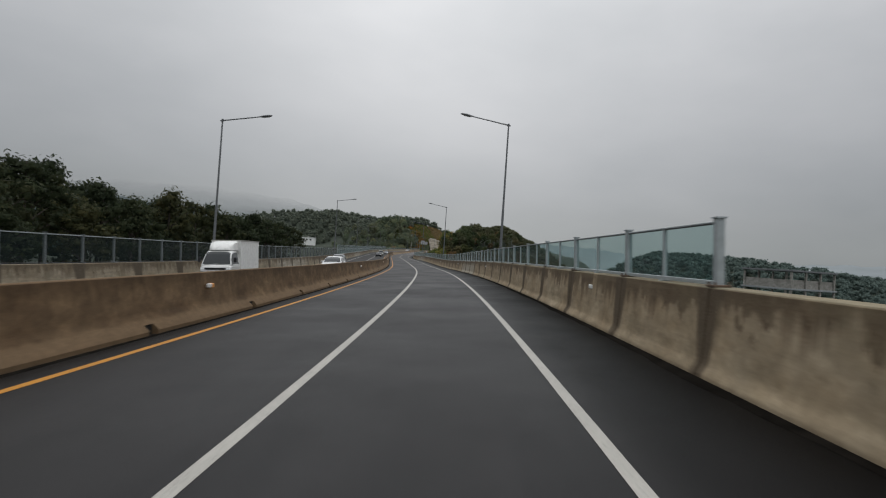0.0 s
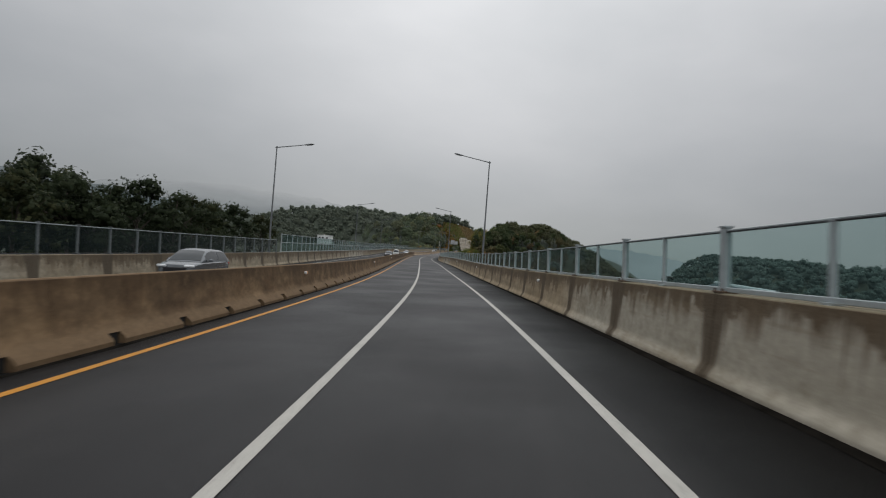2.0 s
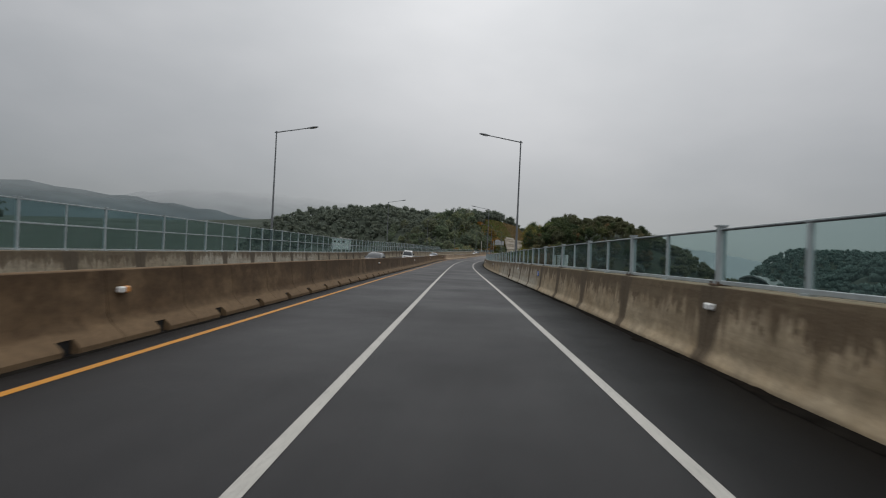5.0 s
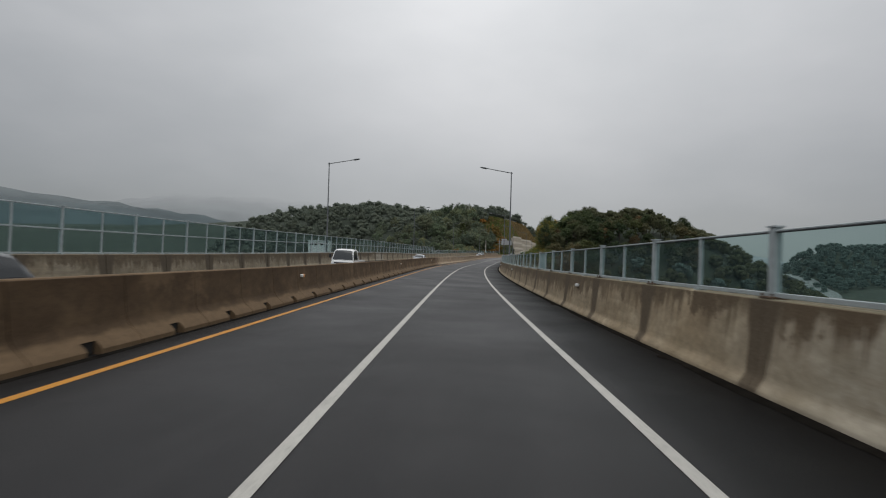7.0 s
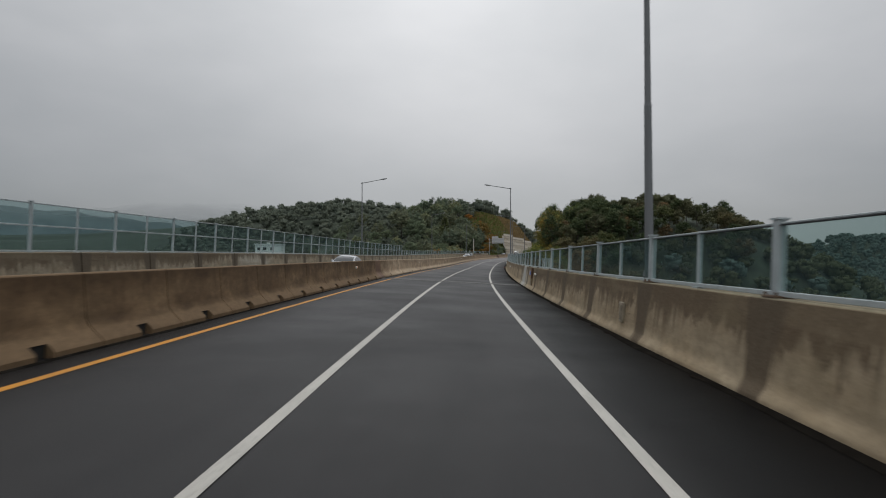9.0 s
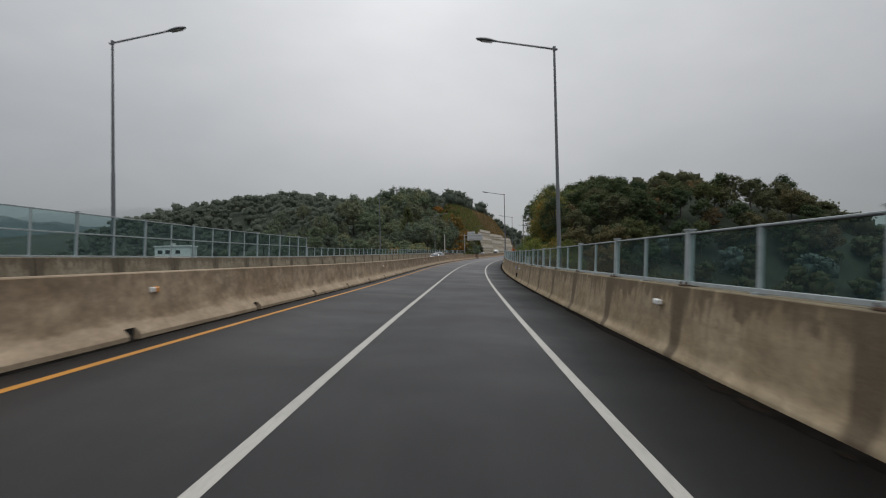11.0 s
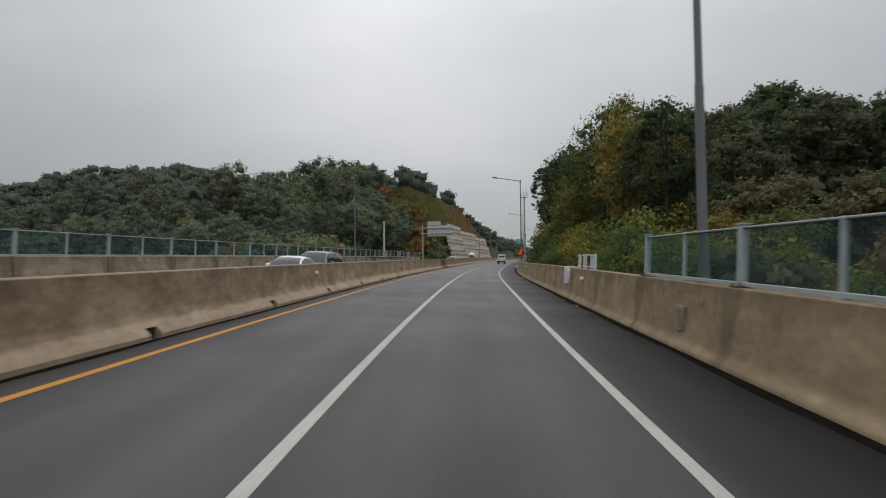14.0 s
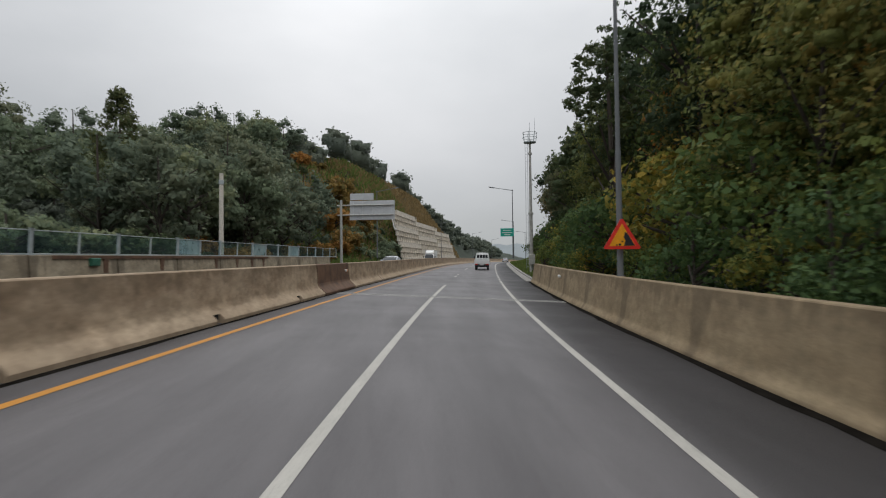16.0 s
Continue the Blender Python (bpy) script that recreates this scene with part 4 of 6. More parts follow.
def with_cores(rng, sprays, centres, radii):
    """Adds the shaded inner leaf mass of each clump, uneven and smaller than its sprays."""
    v, f, nor = sprays
    k, m = len(centres), len(BALL_V)
    bulge = 0.6 + 0.8 * rng.random((k, m, 1))
    cv = centres[:, None, :] + BALL_V[None] * bulge * radii[:, None, None] * np.array([1, 1, 0.75])
    cf = (BALL_F[None] + (np.arange(k) * m)[:, None, None]).reshape(-1, 4) + len(v)
    return np.concatenate([v, cv.reshape(-1, 3)]), np.concatenate([f, cf]), np.concatenate([nor, np.tile(BALL_V, (k, 1))])


def fast_mesh(name, v, f, mat, nor=None):
    """nor: normals that point out of the clump, so that a crown is shaded as one soft mass."""
    me = bpy.data.meshes.new(name)
    me.vertices.add(len(v))
    me.vertices.foreach_set("co", np.asarray(v, np.float32).ravel())
    me.loops.add(f.size)
    me.loops.foreach_set("vertex_index", f.ravel().astype(np.int32))
    me.polygons.add(len(f))
    me.polygons.foreach_set("loop_start", np.arange(0, f.size, 4, dtype=np.int32))
    me.polygons.foreach_set("loop_total", np.full(len(f), 4, dtype=np.int32))
    me.materials.append(mat)
    me.update(calc_edges=True)
    me.validate()
    if nor is not None:
        at = me.attributes.new("custom_normal", "FLOAT_VECTOR", "POINT")
        at.data.foreach_set("vector", np.asarray(nor, np.float32).ravel())
    return me


def broad_tree(seed, high, wide, mat, clumps, sprays, size, label, bare=0.32, name="tree", core=0.5, airy=1.0):
    rng = np.random.default_rng(seed)
    ob = empty(name, None, label, name)
    bm = bmesh.new()
    lean = rng.normal(size=2) * 0.03 * high
    tube(bm, (0, 0, -1.0), (lean[0] * 0.5, lean[1] * 0.5, high * 0.45), 0.035 * high * 0.55, 0.02 * high * 0.55, 7)
    tube(bm, (lean[0] * 0.5, lean[1] * 0.5, high * 0.44), (lean[0], lean[1], high * 0.9), 0.02 * high * 0.55, 0.05, 6)
    tips = []
    for i in range(9):
        z0 = high * (0.25 + 0.33 * rng.random())
        a = rng.random() * 6.283
        r = wide * (0.5 + 0.35 * rng.random())
        tip = (math.cos(a) * r, math.sin(a) * r, z0 + high * (0.1 + 0.16 * rng.random()))
        tube(bm, (lean[0] * z0 / high, lean[1] * z0 / high, z0), tip, 0.06 + 0.004 * high, 0.02, 5)
        tips.append(tip)
    part("trunk" if name == "tree" else "stem", bm, BARK, ob)
    # clumps lie over a broad, uneven dome, some of them inside it
    d = rng.normal(size=(clumps, 3)) + np.array([0, 0, 0.35])
    d /= np.linalg.norm(d, axis=1, keepdims=True)
    ang = np.arctan2(d[:, 1], d[:, 0])
    deep = np.where(rng.random(clumps) < 0.78, 0.82 + 0.18 * rng.random(clumps), 0.35 + 0.4 * rng.random(clumps))
    lobe = 0.9 + 0.16 * np.sin(ang * 3 + seed) + 0.08 * np.sin(ang * 5 + seed * 2 + d[:, 2] * 4)
    mid, tall = high * (1 + bare) / 2, high * (1 - bare) / 2
    zz = mid + 0.86 * tall * d[:, 2] * deep * (0.92 + 0.14 * np.sin(ang * 2 + seed * 3))
    flat = wide * 0.80 * deep * lobe
    c = np.stack([lean[0] * zz / high + flat * d[:, 0], lean[1] * zz / high + flat * d[:, 1], zz], 1)
    c[:min(5, clumps)] = np.array(tips)[:min(5, clumps)]
    r = wide * airy * (0.2 + 0.15 * rng.random(clumps))
    v, f, nor = with_cores(rng, leaf_sprays(rng, c, r, sprays, size), c, r * core)
    crown = new("crown", fast_mesh("crown", v, f, mat, nor))
    crown.parent = ob
    return ob


def pine_tree(seed, high, mat, label):
    rng = np.random.default_rng(seed)
    ob = empty("pine_tree", None, label, "tree")
    bm = bmesh.new()
    tube(bm, (0, 0, -1), (0.3, 0, high), 0.2, 0.04, 7)
    cs = []
    for i in range(26):
        z = high * (0.45 + 0.55 * i / 26)
        r = (1 - (z / high - 0.4) / 0.62) * 4.2 * (0.6 + 0.5 * rng.random())
        a = rng.random() * 6.283
        tip = (math.cos(a) * r, math.sin(a) * r, z + 0.25 * r)
        tube(bm, (0.3 * z / high, 0, z), tip, 0.05, 0.015, 5)
        cs += [tip, (tip[0] * 0.62, tip[1] * 0.62, tip[2] * 0.5 + z * 0.5)]
    part("trunk", bm, BARK, ob)
    v, f, nor = leaf_sprays(rng, np.array(cs), np.full(len(cs), 0.62), 38, 0.2)
    crown = new("crown", fast_mesh("crown", v, f, mat, nor))
    crown.parent = ob
    return ob


def plant(kinds, places, group, rng):
    """Stands trees on the ground; the first of each kind is itself used."""
    used = set()
    z = ground_height([p[0] for p in places], [p[1] for p in places])
    for (x, y, k, scale), h in zip(places, z):
        m = Matrix.Translation((x, y, float(h) - 0.15)) @ Matrix.Rotation(rng.random() * 6.283, 4, "Z") @ Matrix.Diagonal((scale, scale, scale * (0.9 + 0.2 * rng.random()), 1))
        if k in used:
            ob = kinds[k].copy()
            scene.collection.objects.link(ob)
            for c in kinds[k].children:
                d = c.copy()
                scene.collection.objects.link(d)
                d.parent = ob
        else:
            used.add(k)
            ob = kinds[k]
        ob.matrix_basis = m
        tagged(ob, group=group)
    for k, ob in enumerate(kinds):
        if k not in used:
            ob.matrix_basis = Matrix.Translation((places[0][0], places[0][1] + 1.5, float(z[0]) - 0.2))


def scatter(rng, s0, s1, u0, u1, gap, kinds, scale=(0.8, 1.25)):
    """Places in a stretch of the plan, on a loosened grid."""
    out = []
    for s in np.arange(s0, s1, gap):
        for u in np.arange(u0, u1, gap):
            p = rp(s + gap * 0.8 * (rng.random() - 0.5), u + gap * 0.8 * (rng.random() - 0.5))
            out.append((p.x, p.y, kinds[int(rng.random() * len(kinds))], scale[0] + (scale[1] - scale[0]) * rng.random()))
    return out


rng = np.random.default_rng(5)
near_kinds = [broad_tree(11, 11, 4.2, LEAVES, 78, 58, 0.115, "oak with dense green and yellowing leaves on the bank", bare=0.16, core=0.3),
              broad_tree(12, 12, 3.8, LEAVES, 78, 58, 0.11, "tall broadleaf tree turning yellow-green on the bank", bare=0.16, core=0.3),
              broad_tree(13, 9.5, 4.4, LEAVES, 78, 58, 0.115, "spreading broadleaf tree with autumn tinges", bare=0.16, core=0.3),
              broad_tree(14, 12, 3.4, LEAVES_DARK, 78, 58, 0.11, "dark green broadleaf tree on the hillside", bare=0.16, core=0.3)]
bush_kinds = [broad_tree(15, 3.2, 2.0, LEAVES_SHRUB, 36, 44, 0.088, "leafy bush with green and yellow leaves", 0.05, "bush", 0.2),
              broad_tree(16, 2.6, 1.8, LEAVES_SHRUB, 34, 42, 0.083, "low green shrub with small leaves", 0.05, "bush", 0.2)]
places = scatter(rng, 408, 450, 14.0, 20, 6.0, (0, 3, 2, 3, 3), (0.6, 0.9)) + scatter(rng, 450, 498, 13.5, 22, 6.0, (0, 1, 2, 0, 3), (1.0, 1.3))
places += [(*rp(s, u).xy, k, q) for s, u, k, q in ((423, 14.6, 3, 1.22), (428, 13.8, 0, 1.2), (433, 14.2, 1, 1.22), (439, 15.0, 3, 1.38), (446, 14.6, 1, 1.4), (453, 15.2, 2, 1.5), (461, 15.5, 3, 1.15), (470, 14.8, 0, 1.15),
                                                   (487, 12.0, 1, 1.1), (494, 13.5, 3, 1.2), (501, 13.0, 0, 1.15), (508, 14.5, 3, 1.1), (480, 13.5, 3, 1.15), (462, 11.8, 3, 1.42), (467, 13.2, 1, 1.45), (457, 14.4, 3, 1.4), (475, 12.6, 3, 1.45))]
plant(near_kinds, places, "trees on the near hillside", rng)
upper_kinds = [broad_tree(34, 11, 4.6, LEAVES_OLIVE, 46, 44, 0.22, "oak with dull olive and yellowing leaves on the hill", 0.15),
               broad_tree(35, 12, 4.4, LEAVES_DARK, 46, 44, 0.22, "dark green broadleaf tree on the hill", 0.15),
               broad_tree(37, 10, 4.6, LEAVES_BROWN, 46, 44, 0.22, "broadleaf tree with russet autumn leaves on the hill", 0.15)]
places = scatter(rng, 408, 450, 20.0, 35, 6.2, (0, 1, 0, 2, 1), (0.8, 1.05)) + scatter(rng, 422, 446, 35.0, 74, 5.0, (0, 1, 2, 0, 1, 0), (0.58, 0.78)) + scatter(rng, 446, 482, 36.0, 60, 6.0, (0, 1, 0, 2), (0.42, 0.6)) + scatter(rng, 450, 545, 22.0, 36, 7.6, (0, 1, 1), (0.95, 1.2)) + scatter(rng, 498, 545, 13.5, 22, 6.0, (0, 1, 1), (1.0, 1.3))
plant(upper_kinds, places, "trees higher on the near hill", rng)
places = scatter(rng, 402, 500, 8.2, 11.4, 3.2, (0, 1, 0), (0.7, 1.2)) + scatter(rng, 402, 452, 11.4, 16.0, 4.2, (0, 1), (1.2, 1.8)) + scatter(rng, 452, 500, 10.4, 17.0, 3.7, (0, 1, 0), (1.5, 2.3)) + scatter(rng, 500, 525, 9.0, 14.0, 4.0, (0, 1), (1.0, 1.5))
plant(bush_kinds, places, "bushes below the trees", rng)
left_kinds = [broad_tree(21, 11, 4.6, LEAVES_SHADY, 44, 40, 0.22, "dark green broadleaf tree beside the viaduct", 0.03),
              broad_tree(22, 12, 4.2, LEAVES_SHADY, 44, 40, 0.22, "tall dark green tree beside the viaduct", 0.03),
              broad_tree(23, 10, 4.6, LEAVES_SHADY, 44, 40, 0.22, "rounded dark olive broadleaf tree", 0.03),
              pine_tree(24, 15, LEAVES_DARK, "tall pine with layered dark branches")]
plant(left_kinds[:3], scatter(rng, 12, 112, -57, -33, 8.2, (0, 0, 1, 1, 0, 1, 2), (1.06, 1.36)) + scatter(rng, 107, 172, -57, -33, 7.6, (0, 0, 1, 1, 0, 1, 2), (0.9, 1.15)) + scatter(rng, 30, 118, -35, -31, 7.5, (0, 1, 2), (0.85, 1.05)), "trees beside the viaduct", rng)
hill_kinds = [broad_tree(31, 11, 4.6, LEAVES_HILL, 42, 42, 0.21, "broadleaf tree with mixed green leaves on the slope", 0.12),
              broad_tree(32, 12, 4.4, LEAVES_SLOPE, 42, 42, 0.21, "dark green tree on the slope", 0.12),
              broad_tree(33, 9, 4.6, LEAVES_HILL, 42, 42, 0.21, "rounded tree with yellowing leaves on the slope", 0.12)]
places = scatter(rng, 432, 488, -70, -30, 8.0, (0, 1, 1, 2), (0.5, 0.75)) + scatter(rng, 488, 528, -56, -33, 7.0, (0, 1, 1, 2), (0.95, 1.25)) + scatter(rng, 528, 562, -62, -36, 6.5, (0, 1, 1, 2), (0.85, 1.15))
places += scatter(rng, 444, 476, -30, -24, 6.2, (1, 0, 2, 1), (0.68, 0.85)) + scatter(rng, 476, 496, -31, -24.5, 6.2, (1, 1, 0), (0.92, 1.12)) + scatter(rng, 496, 520, -32, -26.5, 5.4, (1, 1, 0), (1.05, 1.3))
plant(hill_kinds, places, "trees on the far slope", rng)
slender = broad_tree(36, 19.5, 4.0, LEAVES_DARK, 130, 34, 0.13, "tall broadleaf tree with thin, open foliage beside the lamp post", 0.3, airy=0.4)
plant([slender], [(*rp(471, 9.4).xy, 0, 1.0), (*rp(484, 11.5).xy, 0, 0.9)], "trees on the near hillside", rng)
places = [(*rp(s, u).xy, 0, k) for s, u, k in ((483, -33, 1.08),)]
plant([left_kinds[3]], places, "pines on the slope", rng)
places = scatter(rng, 430, 490, -26, -20.5, 4.0, (1, 1, 1, 0), (0.7, 1.2)) + scatter(rng, 490, 524, -24, -20.5, 4.2, (1, 0, 1), (0.8, 1.2)) + scatter(rng, 524, 558, -38, -20.5, 4.6, (0, 1, 0), (0.6, 1.1))
bush_far = [broad_tree(17, 3.4, 2.3, LEAVES_RUST, 26, 30, 0.2, "rounded bush with rusty and green leaves", 0.05, "bush"),
            broad_tree(18, 3.0, 2.2, LEAVES_DARK, 26, 30, 0.2, "dark green bush on the verge", 0.05, "bush")]
places += [(*rp(s, u).xy, 0, k) for s, u, k in ((530, -26, 1.7), (536, -29, 2.0), (541, -25, 1.6), (546, -30, 1.9), (551, -26, 1.5), (526, -23, 1.4))]
plant(bush_far, places, "bushes along the far verge", rng)
verge = [broad_tree(19, 3.6, 2.6, LEAVES_HILL, 28, 34, 0.18, "yellow-green bush behind the fence", 0.05, "bush")]
plant(verge, scatter(rng, 428, 474, -27, -19.5, 5.2, (0,), (0.9, 1.35)) + scatter(rng, 530, 558, -25, -19.6, 4.4, (0,), (0.7, 1.1)), "yellow-green bushes behind the fence", rng)


def far_woods(name, label, areas, mat, seed):
    rng = np.random.default_rng(seed)
    vs, fs, ns, o = [], [], [], 0
    for s0, s1, u0, u1, gap, r, count, size in areas:
        ss, uu = np.meshgrid(np.arange(s0, s1, gap), np.arange(u0, u1, gap))
        ss, uu = ss.ravel() + gap * (rng.random(ss.size) - 0.5), uu.ravel() + gap * (rng.random(uu.size) - 0.5)
        pts = [rp(a, b) for a, b in zip(ss, uu)]
        x, y = np.array([p.x for p in pts]), np.array([p.y for p in pts])
        z = ground_height(x, y)
        high = r * (0.75 + 0.6 * rng.random(len(x)))
        turn = rng.random(len(x)) * 6.283
        for lift, off, k in ((0.62, 0.0, 1.0), (1.02, 0.42, 0.62), (1.06, -0.42, 0.58), (1.22, 0.1, 0.55)):
            c = np.stack([x + r * off * np.cos(turn), y + r * off * np.sin(turn), z + high * lift], 1)
            v, f, nor = with_cores(rng, leaf_sprays(rng, c, high * 0.74 * k, int(count * (0.25 + 0.6 * k)), size), c, high * 0.62 * k)
            vs.append(v)
            ns.append(nor)
            fs.append(f + o)
            o += len(v)
    ob = new(name, fast_mesh(name, np.concatenate(vs), np.concatenate(fs), mat, np.concatenate(ns)))
    return tagged(ob, label, "woods", kind="stuff")


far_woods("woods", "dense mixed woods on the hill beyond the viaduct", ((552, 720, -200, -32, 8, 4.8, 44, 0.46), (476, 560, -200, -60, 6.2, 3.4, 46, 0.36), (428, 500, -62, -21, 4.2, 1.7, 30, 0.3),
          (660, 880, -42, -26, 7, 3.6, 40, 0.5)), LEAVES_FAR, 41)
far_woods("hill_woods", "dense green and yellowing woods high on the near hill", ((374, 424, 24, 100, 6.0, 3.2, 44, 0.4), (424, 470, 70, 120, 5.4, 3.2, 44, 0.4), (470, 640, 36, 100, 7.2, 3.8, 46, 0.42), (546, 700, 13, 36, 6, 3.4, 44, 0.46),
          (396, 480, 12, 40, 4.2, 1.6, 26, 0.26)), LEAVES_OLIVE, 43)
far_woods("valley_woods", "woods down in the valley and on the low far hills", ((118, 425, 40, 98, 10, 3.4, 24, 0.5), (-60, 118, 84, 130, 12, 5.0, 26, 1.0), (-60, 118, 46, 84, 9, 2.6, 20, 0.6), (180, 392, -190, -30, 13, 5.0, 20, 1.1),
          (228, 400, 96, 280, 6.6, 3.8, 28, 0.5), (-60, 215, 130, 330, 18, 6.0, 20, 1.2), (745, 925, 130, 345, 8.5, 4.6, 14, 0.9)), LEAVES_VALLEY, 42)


# ---- joints, steel covers ----
NOSING = plain("joint_nosing", (0.06, 0.058, 0.056), 0.8, 0, 0.25, 9)
RUST = plain("rusty_steel_cover", (0.13, 0.07, 0.04), 0.7, 0.2, 0.4, 2.5)
PALE_STEEL = plain("pale_steel_cover", (0.42, 0.41, 0.38), 0.6, 0.2, 0.2, 3)


def comb(parent, u0, u1, side):
    """One toothed steel plate of the finger joint."""
    pitch, v, f = 0.15, [], []
    n = int((u1 - u0) / pitch)
    for i in range(n):
        a = u0 + i * pitch + (pitch / 2 if side < 0 else 0)
        o = len(v)
        outline = [(a, side * 0.46), (a + pitch, side * 0.46), (a + pitch, side * 0.27), (a + pitch * 0.77, side * 0.27), (a + pitch * 0.68, -side * 0.03), (a + pitch * 0.32, -side * 0.03), (a + pitch * 0.23, side * 0.27), (a, side * 0.27)]
        v += [(x, y, 0.016) for x, y in outline] + [(x, y, 0.005) for x, y in outline]
        f.append(tuple(range(o, o + 8)) if side < 0 else tuple(range(o + 7, o - 1, -1)))
        f += [(o + k, o + (k + 1) % 8, o + 8 + (k + 1) % 8, o + 8 + k) for k in range(8)]
    ob = link_mesh("comb_plate", v, f, JOINT_STEEL, parent)
    bm = bmesh.new()
    bm.from_mesh(ob.data)
    bmesh.ops.remove_doubles(bm, verts=bm.verts, dist=0.0005)
    bm.to_mesh(ob.data)
    bm.free()
    return ob


JOINT_STEEL = plain("joint_steel", (0.115, 0.112, 0.106), 0.6, 0.1, 0.25, 12)
joint = empty("expansion_joint", rm(281.4, 0), "steel finger expansion joint across the carriageway", "expansion joint")
bm = bmesh.new()
box(bm, (-6.05, -0.30, -0.02), (3.9, 0.30, 0.004))
part("gap", bm, DARK, joint, "black gap between the teeth")
for lo, hi in ((-0.78, -0.46), (0.46, 0.78)):
    bm = bmesh.new()
    box(bm, (-6.05, lo, -0.05), (3.9, hi, 0.008))
    part("nosing", bm, NOSING, joint)
comb(joint, -6.0, 3.85, 1)
comb(joint, -6.0, 3.7, -1)
joint = empty("expansion_joint", rm(457.0, 0), "narrow expansion joint with two pale edges", "expansion joint")
for lo, hi, mat, nm in ((-0.30, -0.16, PALE_STEEL, "nosing"), (0.16, 0.30, PALE_STEEL, "nosing"), (-0.16, 0.16, NOSING, "filler")):
    bm = bmesh.new()
    box(bm, (-6.05, lo, -0.05), (3.9, hi, 0.007))
    part(nm, bm, mat, joint)
for s, length, mat, label in ((281.4, 1.96, RUST, "rust-brown steel cover plate over the median gap"),):
    v, f = prism([(-x * 0.97 - 0.012, z * 0.99) for x, z in MED_PROFILE], -length / 2, length / 2)
    ob = link_mesh("cover_plate", v, f, mat, None, label)
    ob.matrix_basis = rm(s, -6.08)
    tagged(ob, category="cover plate")
v, f = prism([(-x - 0.0, z) for x, z in MED_PROFILE], -2.85, 2.85)
ob = link_mesh("median_gate", v, f, RUST, None, "dark brown removable steel section of the median barrier")
ob.matrix_basis = rm(458.1, -6.08)
tagged(ob, category="barrier")
v, f = prism([(x - 0.008, z * 1.006) for x, z in RIGHT_PROFILE], -0.95, 0.95)
ob = link_mesh("cover_plate", v, f, PALE_STEEL, None, "pale grey steel cover plate over the parapet joint")
ob.matrix_basis = rm(282.1, 3.92)
tagged(ob, category="cover plate")

# ---- delineators on the barriers ----
WHITE_PLASTIC = plain("white_plastic", (0.7, 0.7, 0.68), 0.4)
ORANGE = plain("orange_reflector", (0.70, 0.30, 0.08), 0.4)
CLEAR = plain("pale_reflector", (0.78, 0.78, 0.74), 0.25)


def delineator(lens, label):
    ob = empty("delineator", None, label, "reflector", "delineators on the barriers")
    bm = bmesh.new()
    box(bm, (-0.05, -0.15, -0.055), (0.05, 0.02, 0.055), 0.02)
    part("bracket", bm, WHITE_PLASTIC, ob)
    bm = bmesh.new()
    box(bm, (-0.056, 0.021, -0.06), (0.056, 0.15, 0.06), 0.022)
    part("lens", bm, lens, ob)
    return ob


for lens, label, z, u in ((ORANGE, "small orange and white reflector on the median", 0.87, -6.24), (CLEAR, "small pale reflector on the parapet", 0.97, 4.07)):
    first = delineator(lens, label)
    for i in range(15):
        m = rm(float(np.interp(i, (0, 2, 6, 10, 12, 14), (15.6, 79.8, 210.3, 337.9, 399.9, 460.3))), u, z)
        if i:
            copy_thing(first, m)
        else:
            first.matrix_basis = m

# ---- plates, cabinet, brackets ----
BLUE = plain("blue_plate", (0.02, 0.13, 0.55), 0.4)
WHITE_PAINT = plain("white_paint", (0.78, 0.78, 0.76), 0.45)


def blue_plate():
    ob = empty("blue_sign", None, "small blue plate with white writing on the parapet", "sign", "blue plates on the parapet")
    bm = bmesh.new()
    box(bm, (-0.012, -0.24, -0.125), (0.006, 0.24, 0.125), 0.003)
    part("plate", bm, BLUE, ob)
    for k, (w, z) in enumerate(((0.34, 0.06), (0.22, -0.01), (0.30, -0.07))):
        bm = bmesh.new()
        box(bm, (-0.017, -w / 2, z - 0.010), (-0.011, w / 2, z + 0.010))
        part("bar", bm, WHITE_PAINT, ob)
    return ob


first = blue_plate()
first.matrix_basis = rm(277.2, 4.075, 0.98)
for s in (341.45, 404.7):
    copy_thing(first, rm(s, 4.075, 0.98))
first = blue_plate()
first.matrix_basis = rm(166.9, 4.06, 0.90)


DULL_COVER = plain("dull_cover_steel", (0.22, 0.18, 0.125), 0.7, 0.0, 0.25, 6)
DULL_RIM = plain("dull_rim_steel", (0.30, 0.255, 0.185), 0.7, 0.0, 0.2, 6)


def wall_plate(m, label, mat, pipe=False):
    """A small steel drain cover let into the face of the parapet."""
    ob = empty("wall_plate", m, label, "cover plate", "drain covers on the parapet")
    bm = bmesh.new()
    box(bm, (-0.02, -0.17, -0.24), (0.05, 0.17, 0.24), 0.008)
    part("frame", bm, mat, ob)
    bm = bmesh.new()
    box(bm, (-0.03, -0.12, -0.18), (-0.021, 0.12, 0.18), 0.004)
    part("lid", bm, RUST if pipe else DULL_COVER, ob)
    if pipe:
        bm = bmesh.new()
        tube(bm, (-0.02, 0, -0.24), (-0.10, 0.02, -0.52), 0.06, 0.06, 10)
        part("spout", bm, RUST, ob)
    return ob


